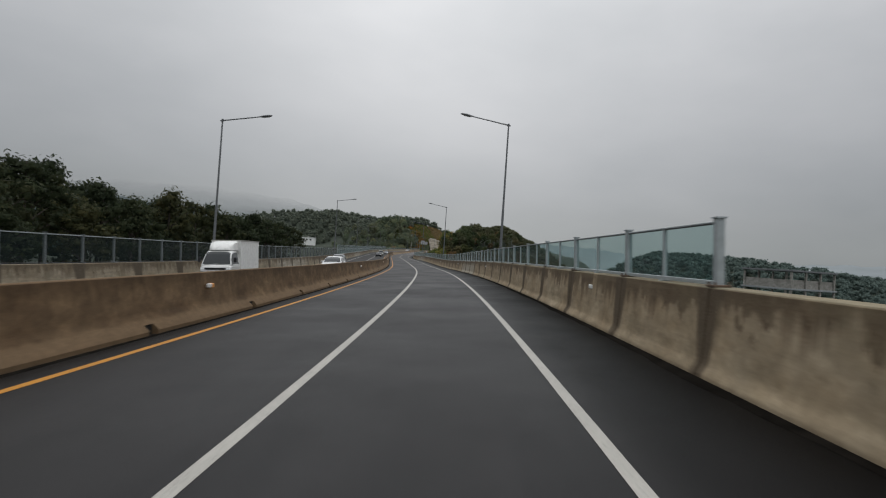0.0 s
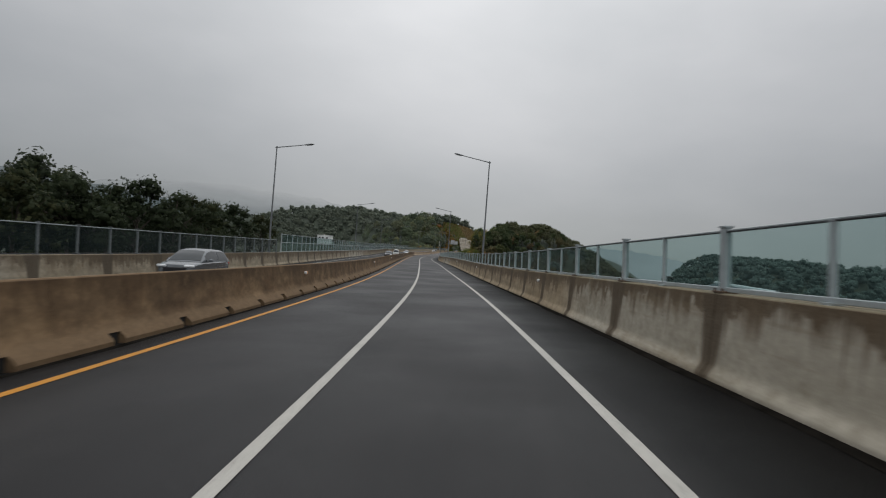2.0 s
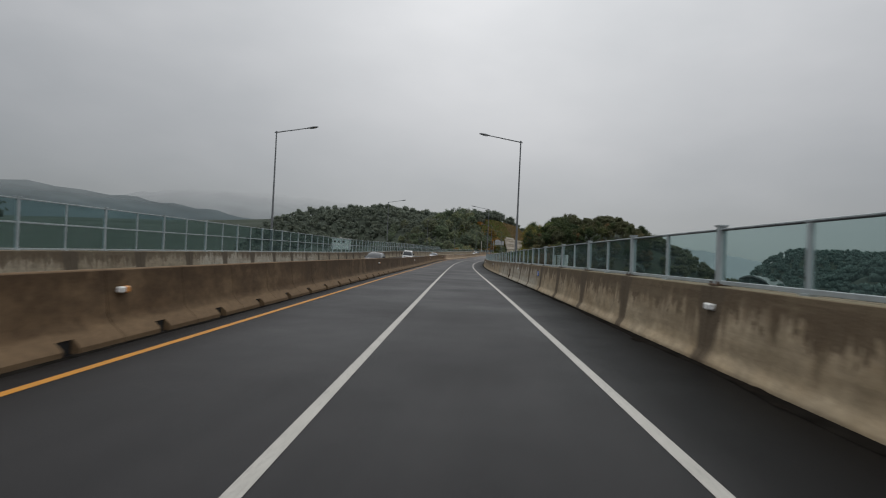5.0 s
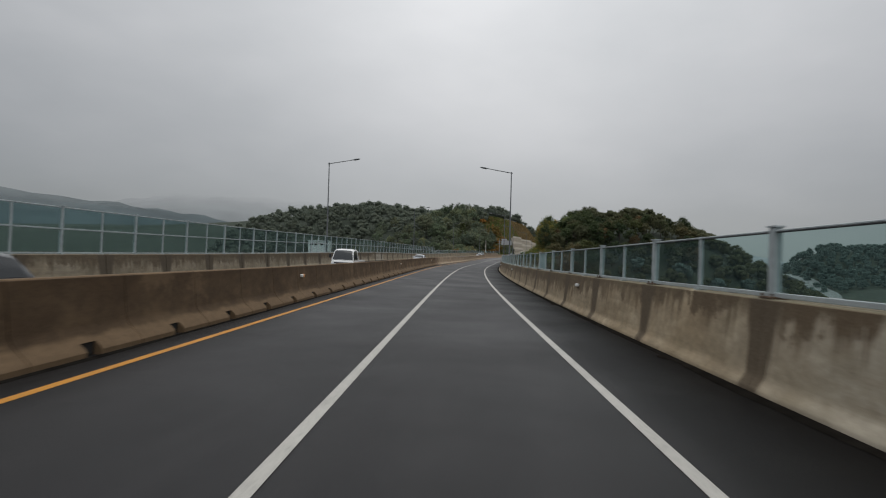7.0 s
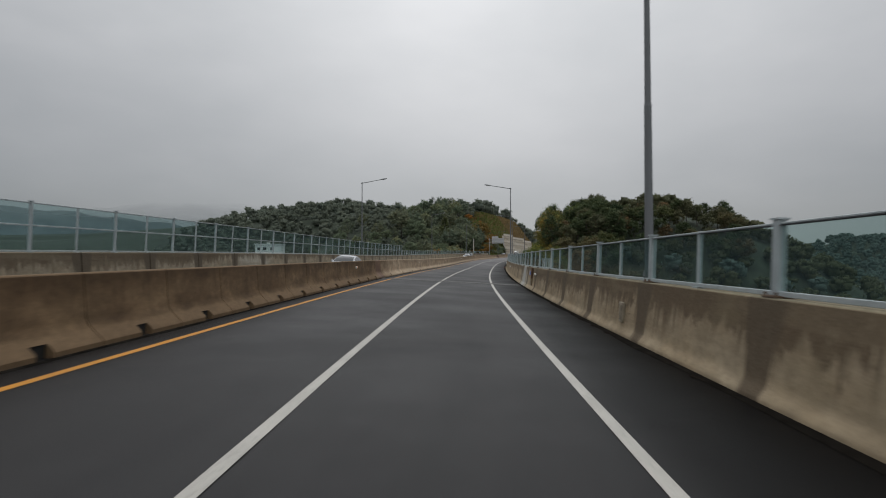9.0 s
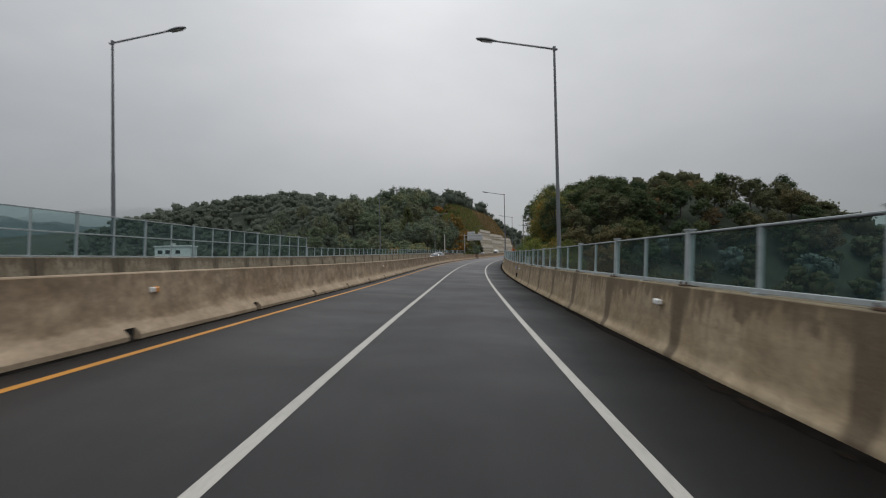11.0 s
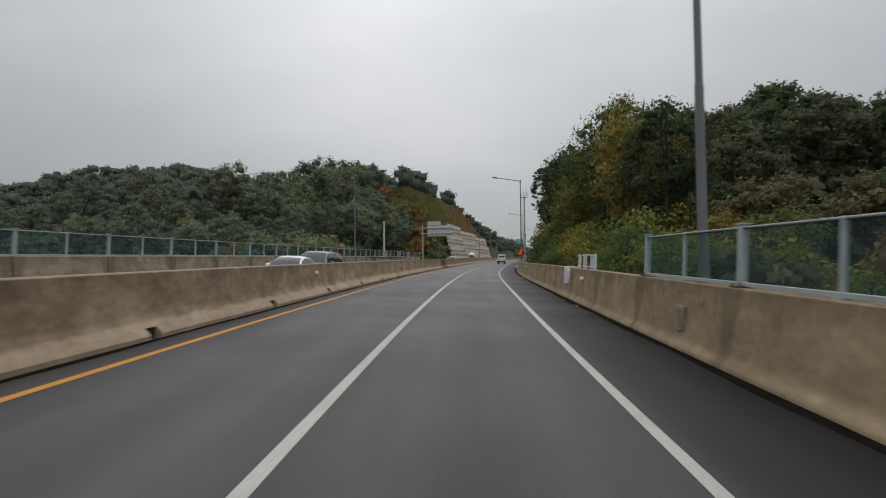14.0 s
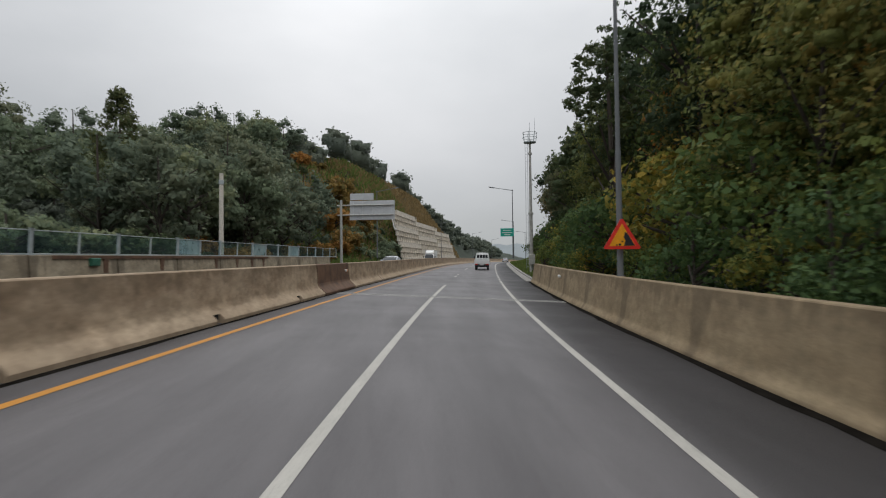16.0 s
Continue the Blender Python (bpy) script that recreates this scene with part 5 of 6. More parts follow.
wall_plate(rm(184.4, 4.035, 0.60), "rust-brown drain cover with a bent spout", RUST, True)
wall_plate(rm(255.2, 4.04, 0.55), "dull stained drain cover on the parapet", DULL_RIM)
wall_plate(rm(389.2, 4.04, 0.62), "dull stained drain cover on the parapet", DULL_RIM)
box_ob = empty("drain_box", rm(276.0, 3.98, 0.36), "small concrete drain box with a brown rust stain above", "drain box")
bm = bmesh.new()
box(bm, (0.0, -0.2, -0.1), (0.14, 0.2, 0.30), 0.02)
part("body", bm, plain("stained_drain_concrete", (0.20, 0.155, 0.10), 0.85, 0, 0.25, 5), box_ob)
bm = bmesh.new()
tube(bm, (0.07, 0.02, 0.30), (0.09, 0.02, 0.96), 0.07, 0.07, 10)
part("pipe", bm, RUST, box_ob, "rusty brown drain pipe")
cabinet = empty("cabinet", rm(403.6, 4.1, 0.62), "pale grey steel box hooked over the parapet", "cabinet")
bm = bmesh.new()
box(bm, (-0.13, -0.28, 0), (0.06, 0.28, 0.74), 0.015)
part("body", bm, WHITE_PAINT, cabinet)
bm = bmesh.new()
box(bm, (-0.10, -0.28, 0.725), (0.52, 0.28, 0.75), 0.004)
part("top_plate", bm, WHITE_PAINT, cabinet)
bm = bmesh.new()
box(bm, (-0.137, -0.24, 0.05), (-0.131, 0.24, 0.66), 0.002)
part("door", bm, plain("cabinet_door", (0.66, 0.68, 0.68), 0.4), cabinet)


BRIGHT_STEEL = plain("bright_galvanised_steel", (0.62, 0.63, 0.62), 0.5, 0.1)


def sign_frame():
    ob = empty("access_frame", None, "galvanised steel posts and rails outside the parapet", "steel frame", "steel frames outside the parapet")
    for y, r in ((-1.55, 0.07), (-1.25, 0.10), (0.55, 0.07), (1.9, 0.06)):
        bm = bmesh.new()
        box(bm, (-r, y - r, -1.2), (r, y + r, 0.55), 0.01)
        part("post", bm, BRIGHT_STEEL, ob)
    for z in (0.52, 0.02):
        for a, b in ((-1.9, 0.75), (1.4, 2.0)):
            bm = bmesh.new()
            box(bm, (-0.10, a, z - 0.025), (-0.04, b, z + 0.025), 0.004)
            part("rail", bm, BRIGHT_STEEL, ob)
    bm = bmesh.new()
    tube(bm, (-0.05, 0.5, 0.0), (-0.05, 0.1, 0.45), 0.03)
    part("brace", bm, BRIGHT_STEEL, ob)
    return ob


first = sign_frame()
first.matrix_basis = rm(402.9, 4.85, 1.38)
for s in (164.5, 275.0, 339.75):
    copy_thing(first, rm(s, 4.85, 1.38))



def fence_gap(s):
    """The fence is parted over a joint of the deck: a second slim post, a dark cover between, a drain mouth in the parapet below."""
    ob = empty("joint_cover", rm(s, 4.28, 1.335), "brown steel cover closing the fence over a parapet joint", "cover plate", "fence covers over the joints")
    bm = bmesh.new()
    box(bm, (-0.05, -0.42, 0.0), (0.05, -0.32, 1.0), 0.008)
    part("post", bm, STEEL, ob)
    bm = bmesh.new()
    box(bm, (-0.02, -0.32, 0.02), (0.02, 0.36, 0.985), 0.004)
    part("cover", bm, plain("brown_cover", (0.075, 0.058, 0.05), 0.6, 0.1, 0.35, 4), ob)
    drain = empty("drain_mouth", rm(s + 0.1, 4.03, 0.42), "dark drain mouth with a rusty lip in the parapet", "drain", "drain mouths in the parapet")
    # no recess is cut: a black block stands for the shaded mouth
    bm = bmesh.new()
    box(bm, (-0.03, -0.16, -0.16), (0.05, 0.16, 0.14), 0.006)
    part("mouth", bm, DARK, drain)
    bm = bmesh.new()
    box(bm, (-0.09, -0.19, 0.14), (0.06, 0.19, 0.17), 0.006)
    part("lip", bm, RUST, drain)


fence_gap(340.45)

# ---- warning triangle on the lamp post ----
RED = plain("red_sign_border", (0.75, 0.03, 0.02), 0.35)
YELLOW = plain("yellow_sign_face", (0.85, 0.36, 0.01), 0.35)
BLACK = plain("black_sign_print", (0.015, 0.015, 0.018), 0.5)


def slab(outline, y0, y1):
    n = len(outline)
    v = [(x, y0, z) for x, z in outline] + [(x, y1, z) for x, z in outline]
    f = [tuple(range(n)), tuple(range(n, 2 * n))[::-1]] + [(i, n + i, n + (i + 1) % n, (i + 1) % n) for i in range(n)]
    return v, f


tri = empty("warning_sign", rm(450.2, 4.47, 2.17, lean=False) @ Matrix.Diagonal((0.92, 1, 0.92, 1)), "red-bordered yellow triangular rockfall warning sign", "warning sign")
v, f = slab([(-0.56, 0.0), (0.56, 0.0), (0.60, 0.05), (0.04, 1.0), (-0.04, 1.0), (-0.60, 0.05)], -0.02, 0.0)
link_mesh("border", v, f, RED, tri)
v, f = slab([(-0.43, 0.10), (0.43, 0.10), (0.0, 0.84)], -0.028, -0.0205)
link_mesh("face", v, f, YELLOW, tri)
v, f = slab([(0.05, 0.11), (0.41, 0.11), (0.16, 0.54), (0.09, 0.56), (0.05, 0.40), (0.10, 0.28)], -0.034, -0.0285)
link_mesh("cliff_print", v, f, BLACK, tri)
for x, z, r in ((-0.08, 0.15, 0.045), (-0.18, 0.13, 0.03), (0.0, 0.25, 0.03)):
    v, f = slab([(x + r * math.cos(a * 1.05), z + r * math.sin(a * 1.05)) for a in range(6)], -0.034, -0.0285)
    link_mesh("rock_print", v, f, BLACK, tri)
bm = bmesh.new()
box(bm, (-0.05, 0.001, 0.3), (0.05, 0.07, 0.36))
part("clamp", bm, STEEL, tri)

# ---- cantilever sign seen from behind ----
ALU = plain("sign_back_aluminium", (0.55, 0.56, 0.57), 0.5, 0.2, 0.08, 2)
gantry = empty("road_sign", rm(501.4, -16.95, 0.0, lean=False), "large road sign on a cantilever post, seen from behind", "road sign")
bm = bmesh.new()
tube(bm, (0, 0, -0.8), (0, 0, 8.2), 0.17, 0.15, 14)
part("post", bm, PALE_STEEL, gantry, "", True)
for z in (7.55, 6.35):
    bm = bmesh.new()
    tube(bm, (-0.5, 0, z), (6.5, 0, z), 0.085, 0.085, 10)
    part("arm", bm, PALE_STEEL, gantry, "", True)
bm = bmesh.new()
box(bm, (1.05, 0.12, 5.75), (6.6, 0.17, 8.1), 0.01)
panel = part("panel", bm, ALU, gantry, "grey aluminium back of the panel")
for x in (1.5, 2.6, 3.8, 5.0, 6.2):
    bm = bmesh.new()
    box(bm, (x - 0.04, 0.06, 5.8), (x + 0.04, 0.12, 8.05))
    part("stiffener", bm, ALU, panel)
bm = bmesh.new()
box(bm, (1.1, 0.12, 8.2), (4.0, 0.17, 9.0), 0.01)
part("top_panel", bm, ALU, gantry)
bm = bmesh.new()
tube(bm, (6.3, 0, 5.8), (6.55, 0, 4.7), 0.05)
tube(bm, (6.55, 0, 4.7), (6.9, 0, 4.5), 0.05)
part("bracket", bm, WHITE_PAINT, gantry)

# ---- green direction sign ----
green = empty("direction_sign", rm(518.7, 3.95, 0.0, lean=False), "green direction sign beside a lamp post", "road sign")
bm = bmesh.new()
box(bm, (-1.35, -0.03, 4.45), (0.62, 0.03, 5.65), 0.01)
part("panel", bm, plain("green_sign_face", (0.008, 0.36, 0.27), 0.4), green)
for z, w in ((5.35, 1.2), (5.0, 1.5), (4.7, 0.9)):
    bm = bmesh.new()
    box(bm, (-0.36 - w / 2, -0.04, z - 0.06), (-0.36 + w / 2, -0.032, z + 0.06))
    part("bar", bm, WHITE_PAINT, green)
bm = bmesh.new()
tube(bm, (0.5, 0.06, 5.1), (0.78, 0.06, 5.1), 0.04)
part("clamp", bm, STEEL, green)

# ---- camera mast with a ring platform, and a bare concrete pole ----
mast = empty("antenna_mast", rm(490.4, 5.25, 0.0, lean=False), "slim steel mast with a ring platform and ladder", "mast")
bm = bmesh.new()
tube(bm, (0, 0, -1), (0, 0, 6), 0.20, 0.17, 12)
tube(bm, (0, 0, 6), (0, 0, 13.4), 0.15, 0.10, 12)
tube(bm, (0, 0, 5.9), (0, 0, 6.1), 0.25, 0.25, 12)
tube(bm, (0, 0, 11.9), (0, 0, 12.1), 0.2, 0.2, 12)
part("pole", bm, PALE_STEEL, mast, "", True)
bm = bmesh.new()
for x in (-0.48, -0.26):
    tube(bm, (x, -0.1, 0.5), (x, -0.1, 13.0), 0.018, sides=5)
for i in range(36):
    tube(bm, (-0.48, -0.1, 0.7 + i * 0.34), (-0.26, -0.1, 0.7 + i * 0.34), 0.012, sides=4)
part("ladder", bm, STEEL, mast)
bm = bmesh.new()
tube(bm, (0, 0, 13.1), (0, 0, 13.18), 0.62, 0.62, 16)
for z in (13.6, 14.1):
    for k in range(14):
        a, b = k * math.tau / 14, (k + 1) * math.tau / 14
        tube(bm, (0.72 * math.cos(a), 0.72 * math.sin(a), z), (0.72 * math.cos(b), 0.72 * math.sin(b), z), 0.022, sides=5)
for k in range(7):
    a = k * math.tau / 7
    tube(bm, (0.6 * math.cos(a), 0.6 * math.sin(a), 13.15), (0.72 * math.cos(a), 0.72 * math.sin(a), 14.15), 0.022, sides=5)
part("platform", bm, STEEL, mast)
bm = bmesh.new()
tube(bm, (0, 0, 13.2), (0, 0, 15.2), 0.03, 0.01)
tube(bm, (0.5, 0, 14.0), (0.5, 0, 15.6), 0.02, 0.01)
part("antenna", bm, STEEL, mast)
bm = bmesh.new()
box(bm, (-0.3, -0.5, 0.9), (0.3, -0.2, 1.9), 0.02)
part("control_box", bm, PALE_STEEL, mast)
post = empty("utility_pole", rm(472.8, -18.3, 0.0, lean=False), "bare pale concrete pole with a small collar", "pole")
bm = bmesh.new()
tube(bm, (0, 0, -2.0), (0, 0, 7.2), 0.19, 0.14, 12)
part("shaft", bm, PALE_WALL, post, "", True)
bm = bmesh.new()
tube(bm, (0, 0, 6.4), (0, 0, 6.7), 0.18, 0.18, 12)
part("collar", bm, STEEL, post)

# ---- stepped retaining wall of precast planter panels ----
wall = tagged(empty("wall_retaining", None, "pale precast retaining wall with rows of planter openings"), kind="structure", category="retaining wall")
bm = bmesh.new()
box(bm, (-0.5, 0.03, 0), (0, 2.37, 1.24))
front = max(bm.faces, key=lambda q: q.calc_center_median().x)
bmesh.ops.inset_individual(bm, faces=[front], thickness=0.17)
inner = max(bm.faces, key=lambda q: (q.calc_center_median().x, -q.calc_area()))
ring = [q for q in bm.faces if q.calc_center_median().x > -0.01]
inner = min(ring, key=lambda q: abs(q.calc_center_median().z - 0.62) + abs(q.calc_center_median().y - 1.2))
bmesh.ops.translate(bm, verts=inner.verts, vec=(-0.32, 0, 0))
panel_me = bpy.data.meshes.new("panel")
bmesh.ops.recalc_face_normals(bm, faces=bm.faces)
bm.to_mesh(panel_me)
bm.free()
panel_me.materials.append(PALE_WALL)
bm = bmesh.new()
box(bm, (-0.5, 0.03, 0), (0.0, 2.37, 1.24), 0.02)
solid_me = bpy.data.meshes.new("panel")
bm.to_mesh(solid_me)
bm.free()
solid_me.materials.append(PALE_WALL)
for col in range(34):
    s = 560.5 + 2.4 * col
    rows = 10 - int(col / 12)
    if col in (0, 1):
        rows -= 1
    if col > 31:
        rows -= 3 * (col - 31)
    for row in range(rows):
        share("panel", panel_me if (row + col // 11) % 3 else solid_me, wall, rm(s, -19.4 - 0.28 * row, 0.2 + 1.25 * row, lean=False))


# ---- dry grass over the wall, green verge beside the road ----
def grass(name, label, s0, s1, u0, u1, n, high, mat, seed, level=None):
    """level: the height of the bed above the road, from u, where it is not the open ground."""
    rng = np.random.default_rng(seed)
    s, u = s0 + (s1 - s0) * rng.random(n), u0 + (u1 - u0) * rng.random(n)
    pts = [rp(a, b) for a, b in zip(s, u)]
    x, y = np.array([p.x for p in pts]), np.array([p.y for p in pts])
    z = ground_height(x, y) if level is None else np.array([rp(p, q, level(q)).z for p, q in zip(s, u)])
    a = rng.random(n) * 6.283
    h, w = high * (0.5 + rng.random(n)), high * 0.35
    lean = rng.normal(size=(n, 2)) * high * 0.35
    c = np.stack([x, y, z - 0.05], 1)
    d = np.stack([np.cos(a) * w, np.sin(a) * w, np.zeros(n)], 1)
    t = np.stack([lean[:, 0], lean[:, 1], h], 1)
    v = np.stack([c - d, c + d, c + d * 0.3 + t, c - d * 0.3 + t], 1).reshape(-1, 3)
    ob = new(name, fast_mesh(name, v, np.arange(4 * n).reshape(n, 4), mat))
    return tagged(ob, label, "grass", kind="stuff")


kerb = ribbon("kerb", DECK, ((3.62, -0.02), (3.62, 0.03), (4.12, 0.06), (4.14, 0.17), (4.34, 0.17), (4.36, -0.02)), span(474.6, 840, 4), None, "pale concrete gutter and kerb where the parapet ends")
tagged(kerb, kind="structure", category="kerb")
verge_bed = ribbon("verge", EARTH, ((4.34, 0.10), (5.2, 0.16), (6.6, 0.3), (9.5, 1.3), (9.5, -1.0), (4.34, -1.0)), span(474.6, 700, 4), None, "grassy verge beside the road")
tagged(verge_bed, kind="structure", category="verge")
DRY_GRASS = leaf_material("dry_grass_blades", ((0.0, (0.22, 0.17, 0.09)), (0.5, (0.34, 0.235, 0.115)), (1.0, (0.44, 0.28, 0.13))))
GREEN_GRASS = leaf_material("green_grass_blades", ((0.0, (0.09, 0.14, 0.04)), (0.5, (0.14, 0.20, 0.055)), (1.0, (0.22, 0.24, 0.08))))
grass("dry_grass", "rusty dry grass on the cut slope", 526, 660, -46, -21, 22000, 0.8, DRY_GRASS, 71)
grass("verge_grass", "green grass verge beside the road", 474.8, 640, 4.4, 9.4, 14000, 0.22, GREEN_GRASS, 72, lambda q: float(np.interp(q, (4.34, 5.2, 6.6, 9.5), (0.10, 0.16, 0.3, 1.3))))
grass("bank_grass", "green scrub at the foot of the cut slope", 500, 600, -46, -18.5, 15000, 0.9, GREEN_GRASS, 73)

# ---- vehicles ----
TINT = plain("car_glass", (0.02, 0.024, 0.027), 0.08)
CHROME = plain("bright_trim", (0.6, 0.6, 0.6), 0.25, 0.8)
LAMP_GLASS = plain("headlamp_glass", (0.75, 0.77, 0.78), 0.15)
TAIL = plain("tail_lamp", (0.45, 0.02, 0.015), 0.25)


def paint(name, colour, rough=0.25):
    m = plain(name, colour, rough, 0.0, 0.03, 3)
    m.node_tree.nodes["Principled BSDF"].inputs["Coat Weight"].default_value = 0.6
    return m


def wheel(parent, x, y, r, wide=0.22):
    bm = bmesh.new()
    tube(bm, (x - wide / 2, y, r), (x + wide / 2, y, r), r, r, 20)
    tyre = part("wheel", bm, RUBBER, parent, "", False)
    bm = bmesh.new()
    out = wide / 2 + 0.006
    tube(bm, (x - out, y, r), (x + out, y, r), r * 0.62, r * 0.62, 16)
    part("rim", bm, CHROME, tyre)
    return tyre


def loft(rings):
    """A solid from closed rings of equal length, one behind the other."""
    bm = bmesh.new()
    rows = [[bm.verts.new(q) for q in r] for r in rings]
    n = len(rows[0])
    for a, b in zip(rows, rows[1:]):
        for i in range(n):
            j = (i + 1) % n
            bm.faces.new((a[i], a[j], b[j], b[i]))
    bm.faces.new(rows[0][::-1])
    bm.faces.new(rows[-1])
    return bm


def hull_ring(y, low, top, half):
    """One cross-section of a vehicle's lower body."""
    side = [(half * 0.55, top + 0.012), (half * 0.9, top - 0.012), (half, top - 0.09), (half * 1.005, (top + low) / 2), (half * 0.97, low + 0.1), (half * 0.88, low)]
    return [(-x, y, z) for x, z in side[::-1]] + [(x, y, z) for x, z in side]


def cabin_grid(stations, belt, wide_belt, wide_roof, high):
    """Points of the glazed upper body: rows along the vehicle (y, height), columns across it from sill to sill."""
    rows = []
    for y, z in stations:
        k = max(0.0, min(1.0, (z - belt) / (high - belt)))
        wr = wide_belt + (wide_roof - wide_belt) * k
        hip = max(belt, z - 0.07)
        half = [(wide_belt, belt), ((wide_belt + wr) / 2 + 0.015, (belt + hip) / 2), (wr, hip), (wr - 0.10, max(belt, z - 0.014)), (wr * 0.5, z + 0.008)]
        rows.append([Vector((-x, y, q)) for x, q in half] + [Vector((0, y, z + 0.014))] + [Vector((x, y, q)) for x, q in half[::-1]])
    return rows


def on_grid(grid, a, b):
    i, j = min(int(a), len(grid) - 2), min(int(b), len(grid[0]) - 2)
    p, q = a - i, b - j
    return (grid[i][j] * (1 - p) + grid[i + 1][j] * p) * (1 - q) + (grid[i][j + 1] * (1 - p) + grid[i + 1][j + 1] * p) * q


def pane(name, grid, a0, a1, b0, b1, mat, parent, m=Matrix(), n=6):
    """A curved, slightly proud pane cut to a stretch of the grid."""
    pts, inner = [], []
    for i in range(n + 1):
        for j in range(n + 1):
            a, b = a0 + (a1 - a0) * i / n, b0 + (b1 - b0) * j / n
            e = 0.02
            along = on_grid(grid, min(a + e, len(grid) - 1.001), b) - on_grid(grid, max(a - e, 0), b)
            across = on_grid(grid, a, min(b + e, 9.999)) - on_grid(grid, a, max(b - e, 0))
            nor = across.cross(along)
            nor = nor.normalized() if nor.length > 1e-9 else Vector((0, 0, 1))
            if nor.dot(on_grid(grid, a, b) - Vector((0, on_grid(grid, a, 5.0).y, grid[0][0].z - 0.4))) < 0:
                nor = -nor
            c = on_grid(grid, a, b)
            pts.append(m @ (c + nor * 0.012))
            inner.append(m @ (c - nor * 0.012))
    w, o = n + 1, (n + 1) ** 2
    f = [(i * w + j, i * w + j + 1, (i + 1) * w + j + 1, (i + 1) * w + j) for i in range(n) for j in range(n)]
    f += [tuple(k + o for k in q[::-1]) for q in f]
    rim = [j for j in range(w)] + [i * w + n for i in range(1, w)] + [n * w + j for j in range(n - 1, -1, -1)] + [i * w for i in range(n - 1, 0, -1)]
    f += [(rim[k], rim[(k + 1) % len(rim)], rim[(k + 1) % len(rim)] + o, rim[k] + o) for k in range(len(rim))]
    ob = link_mesh(name, pts + inner, f, mat, parent, "", True)
    ob.data.set_sharp_from_angle(angle=0.7)
    return ob


def moved(bm, m):
    bmesh.ops.transform(bm, matrix=m, verts=bm.verts)
    return bm


def car(m, coat, label, length=4.7, high=1.46, wide=1.84, suv=False):
    """Nose towards -y: it comes towards the camera."""
    ob = empty("car", m, label, "car", "oncoming cars")
    h2, belt, w = length / 2, 1.05 if suv else 0.92, wide / 2
    nose = belt - (0.1 if suv else 0.17)
    body = ((-h2, 0.38, 0.62, 0.74), (-h2 + 0.1, 0.27, nose - 0.05, 0.87), (-h2 + 0.5, 0.24, nose + 0.06, 0.96), (-h2 + 1.15, 0.22, belt, 1.0), (0, 0.22, belt + 0.02, 1.0),
            (h2 - 0.85, 0.22, belt + 0.04, 1.0), (h2 - 0.16, 0.27, belt - 0.01, 0.93), (h2, 0.38, 0.68, 0.8))
    part("body", loft([hull_ring(y, lo, hi, w * k) for y, lo, hi, k in body]), coat, ob, "", True)
    front = ((-h2 + 1.02, belt + 0.01), (-h2 + 1.5, belt + 0.30 * (high - belt) / 0.54), (-h2 + 1.92, high - 0.09), (-h2 + 2.45, high))
    back = ((h2 - 0.95, high - 0.03), (h2 - 0.5, high - 0.10), (h2 - 0.28, belt + 0.28), (h2 - 0.12, belt + 0.02)) if suv else ((h2 - 1.8, high - 0.025), (h2 - 1.3, high - 0.11), (h2 - 0.82, belt + 0.19), (h2 - 0.4, belt + 0.02))
    grid = cabin_grid(front + back, belt, w - 0.06, w - 0.25, high)
    part("roof", loft([[*row, Vector((row[-1].x, row[0].y, belt - 0.03)), Vector((row[0].x, row[0].y, belt - 0.03))] for row in grid]), coat, ob, "", True)
    pane("windscreen", grid, 0.12, 1.95, 2.75, 7.25, TINT, ob)
    pane("rear_window", grid, 5.1, 6.85, 2.85, 7.15, TINT, ob)
    for lo, hi in ((0.12, 1.86), (8.14, 9.88)):
        pane("side_window", grid, 1.05, 3.42, lo, hi, TINT, ob)
        pane("side_window", grid, 3.5, 5.55, lo, hi, TINT, ob)
    for sx in (-1, 1):
        bm = bmesh.new()
        bmesh.ops.create_uvsphere(bm, u_segments=10, v_segments=7, radius=1.0, matrix=Matrix.Translation((sx * (w + 0.09), -h2 + 1.72, belt + 0.07)) @ Matrix.Diagonal((0.13, 0.07, 0.085, 1)))
        part("mirror", bm, coat, ob, "", True)
        bm = bmesh.new()
        box(bm, (-0.22, -0.1, -0.06), (0.22, 0.1, 0.06), 0.03, Matrix.Translation((sx * (w - 0.3), -h2 + 0.12, nose - 0.1)))
        part("headlight", bm, LAMP_GLASS, ob)
        bm = bmesh.new()
        box(bm, (-0.2, -0.05, -0.07), (0.2, 0.05, 0.07), 0.02, Matrix.Translation((sx * (w - 0.28), h2 - 0.06, belt - 0.12)))
        part("tail_light", bm, TAIL, ob)
    bm = bmesh.new()
    box(bm, (-0.55, -h2 - 0.012, 0.45), (0.55, -h2 + 0.05, nose - 0.16), 0.02)
    part("grille", bm, BLACK, ob)
    for y in (-h2 + 0.9, h2 - 0.95):
        for sx in (-1, 1):
            wheel(ob, sx * (w - 0.1), y, 0.36 if suv else 0.33)
    return ob


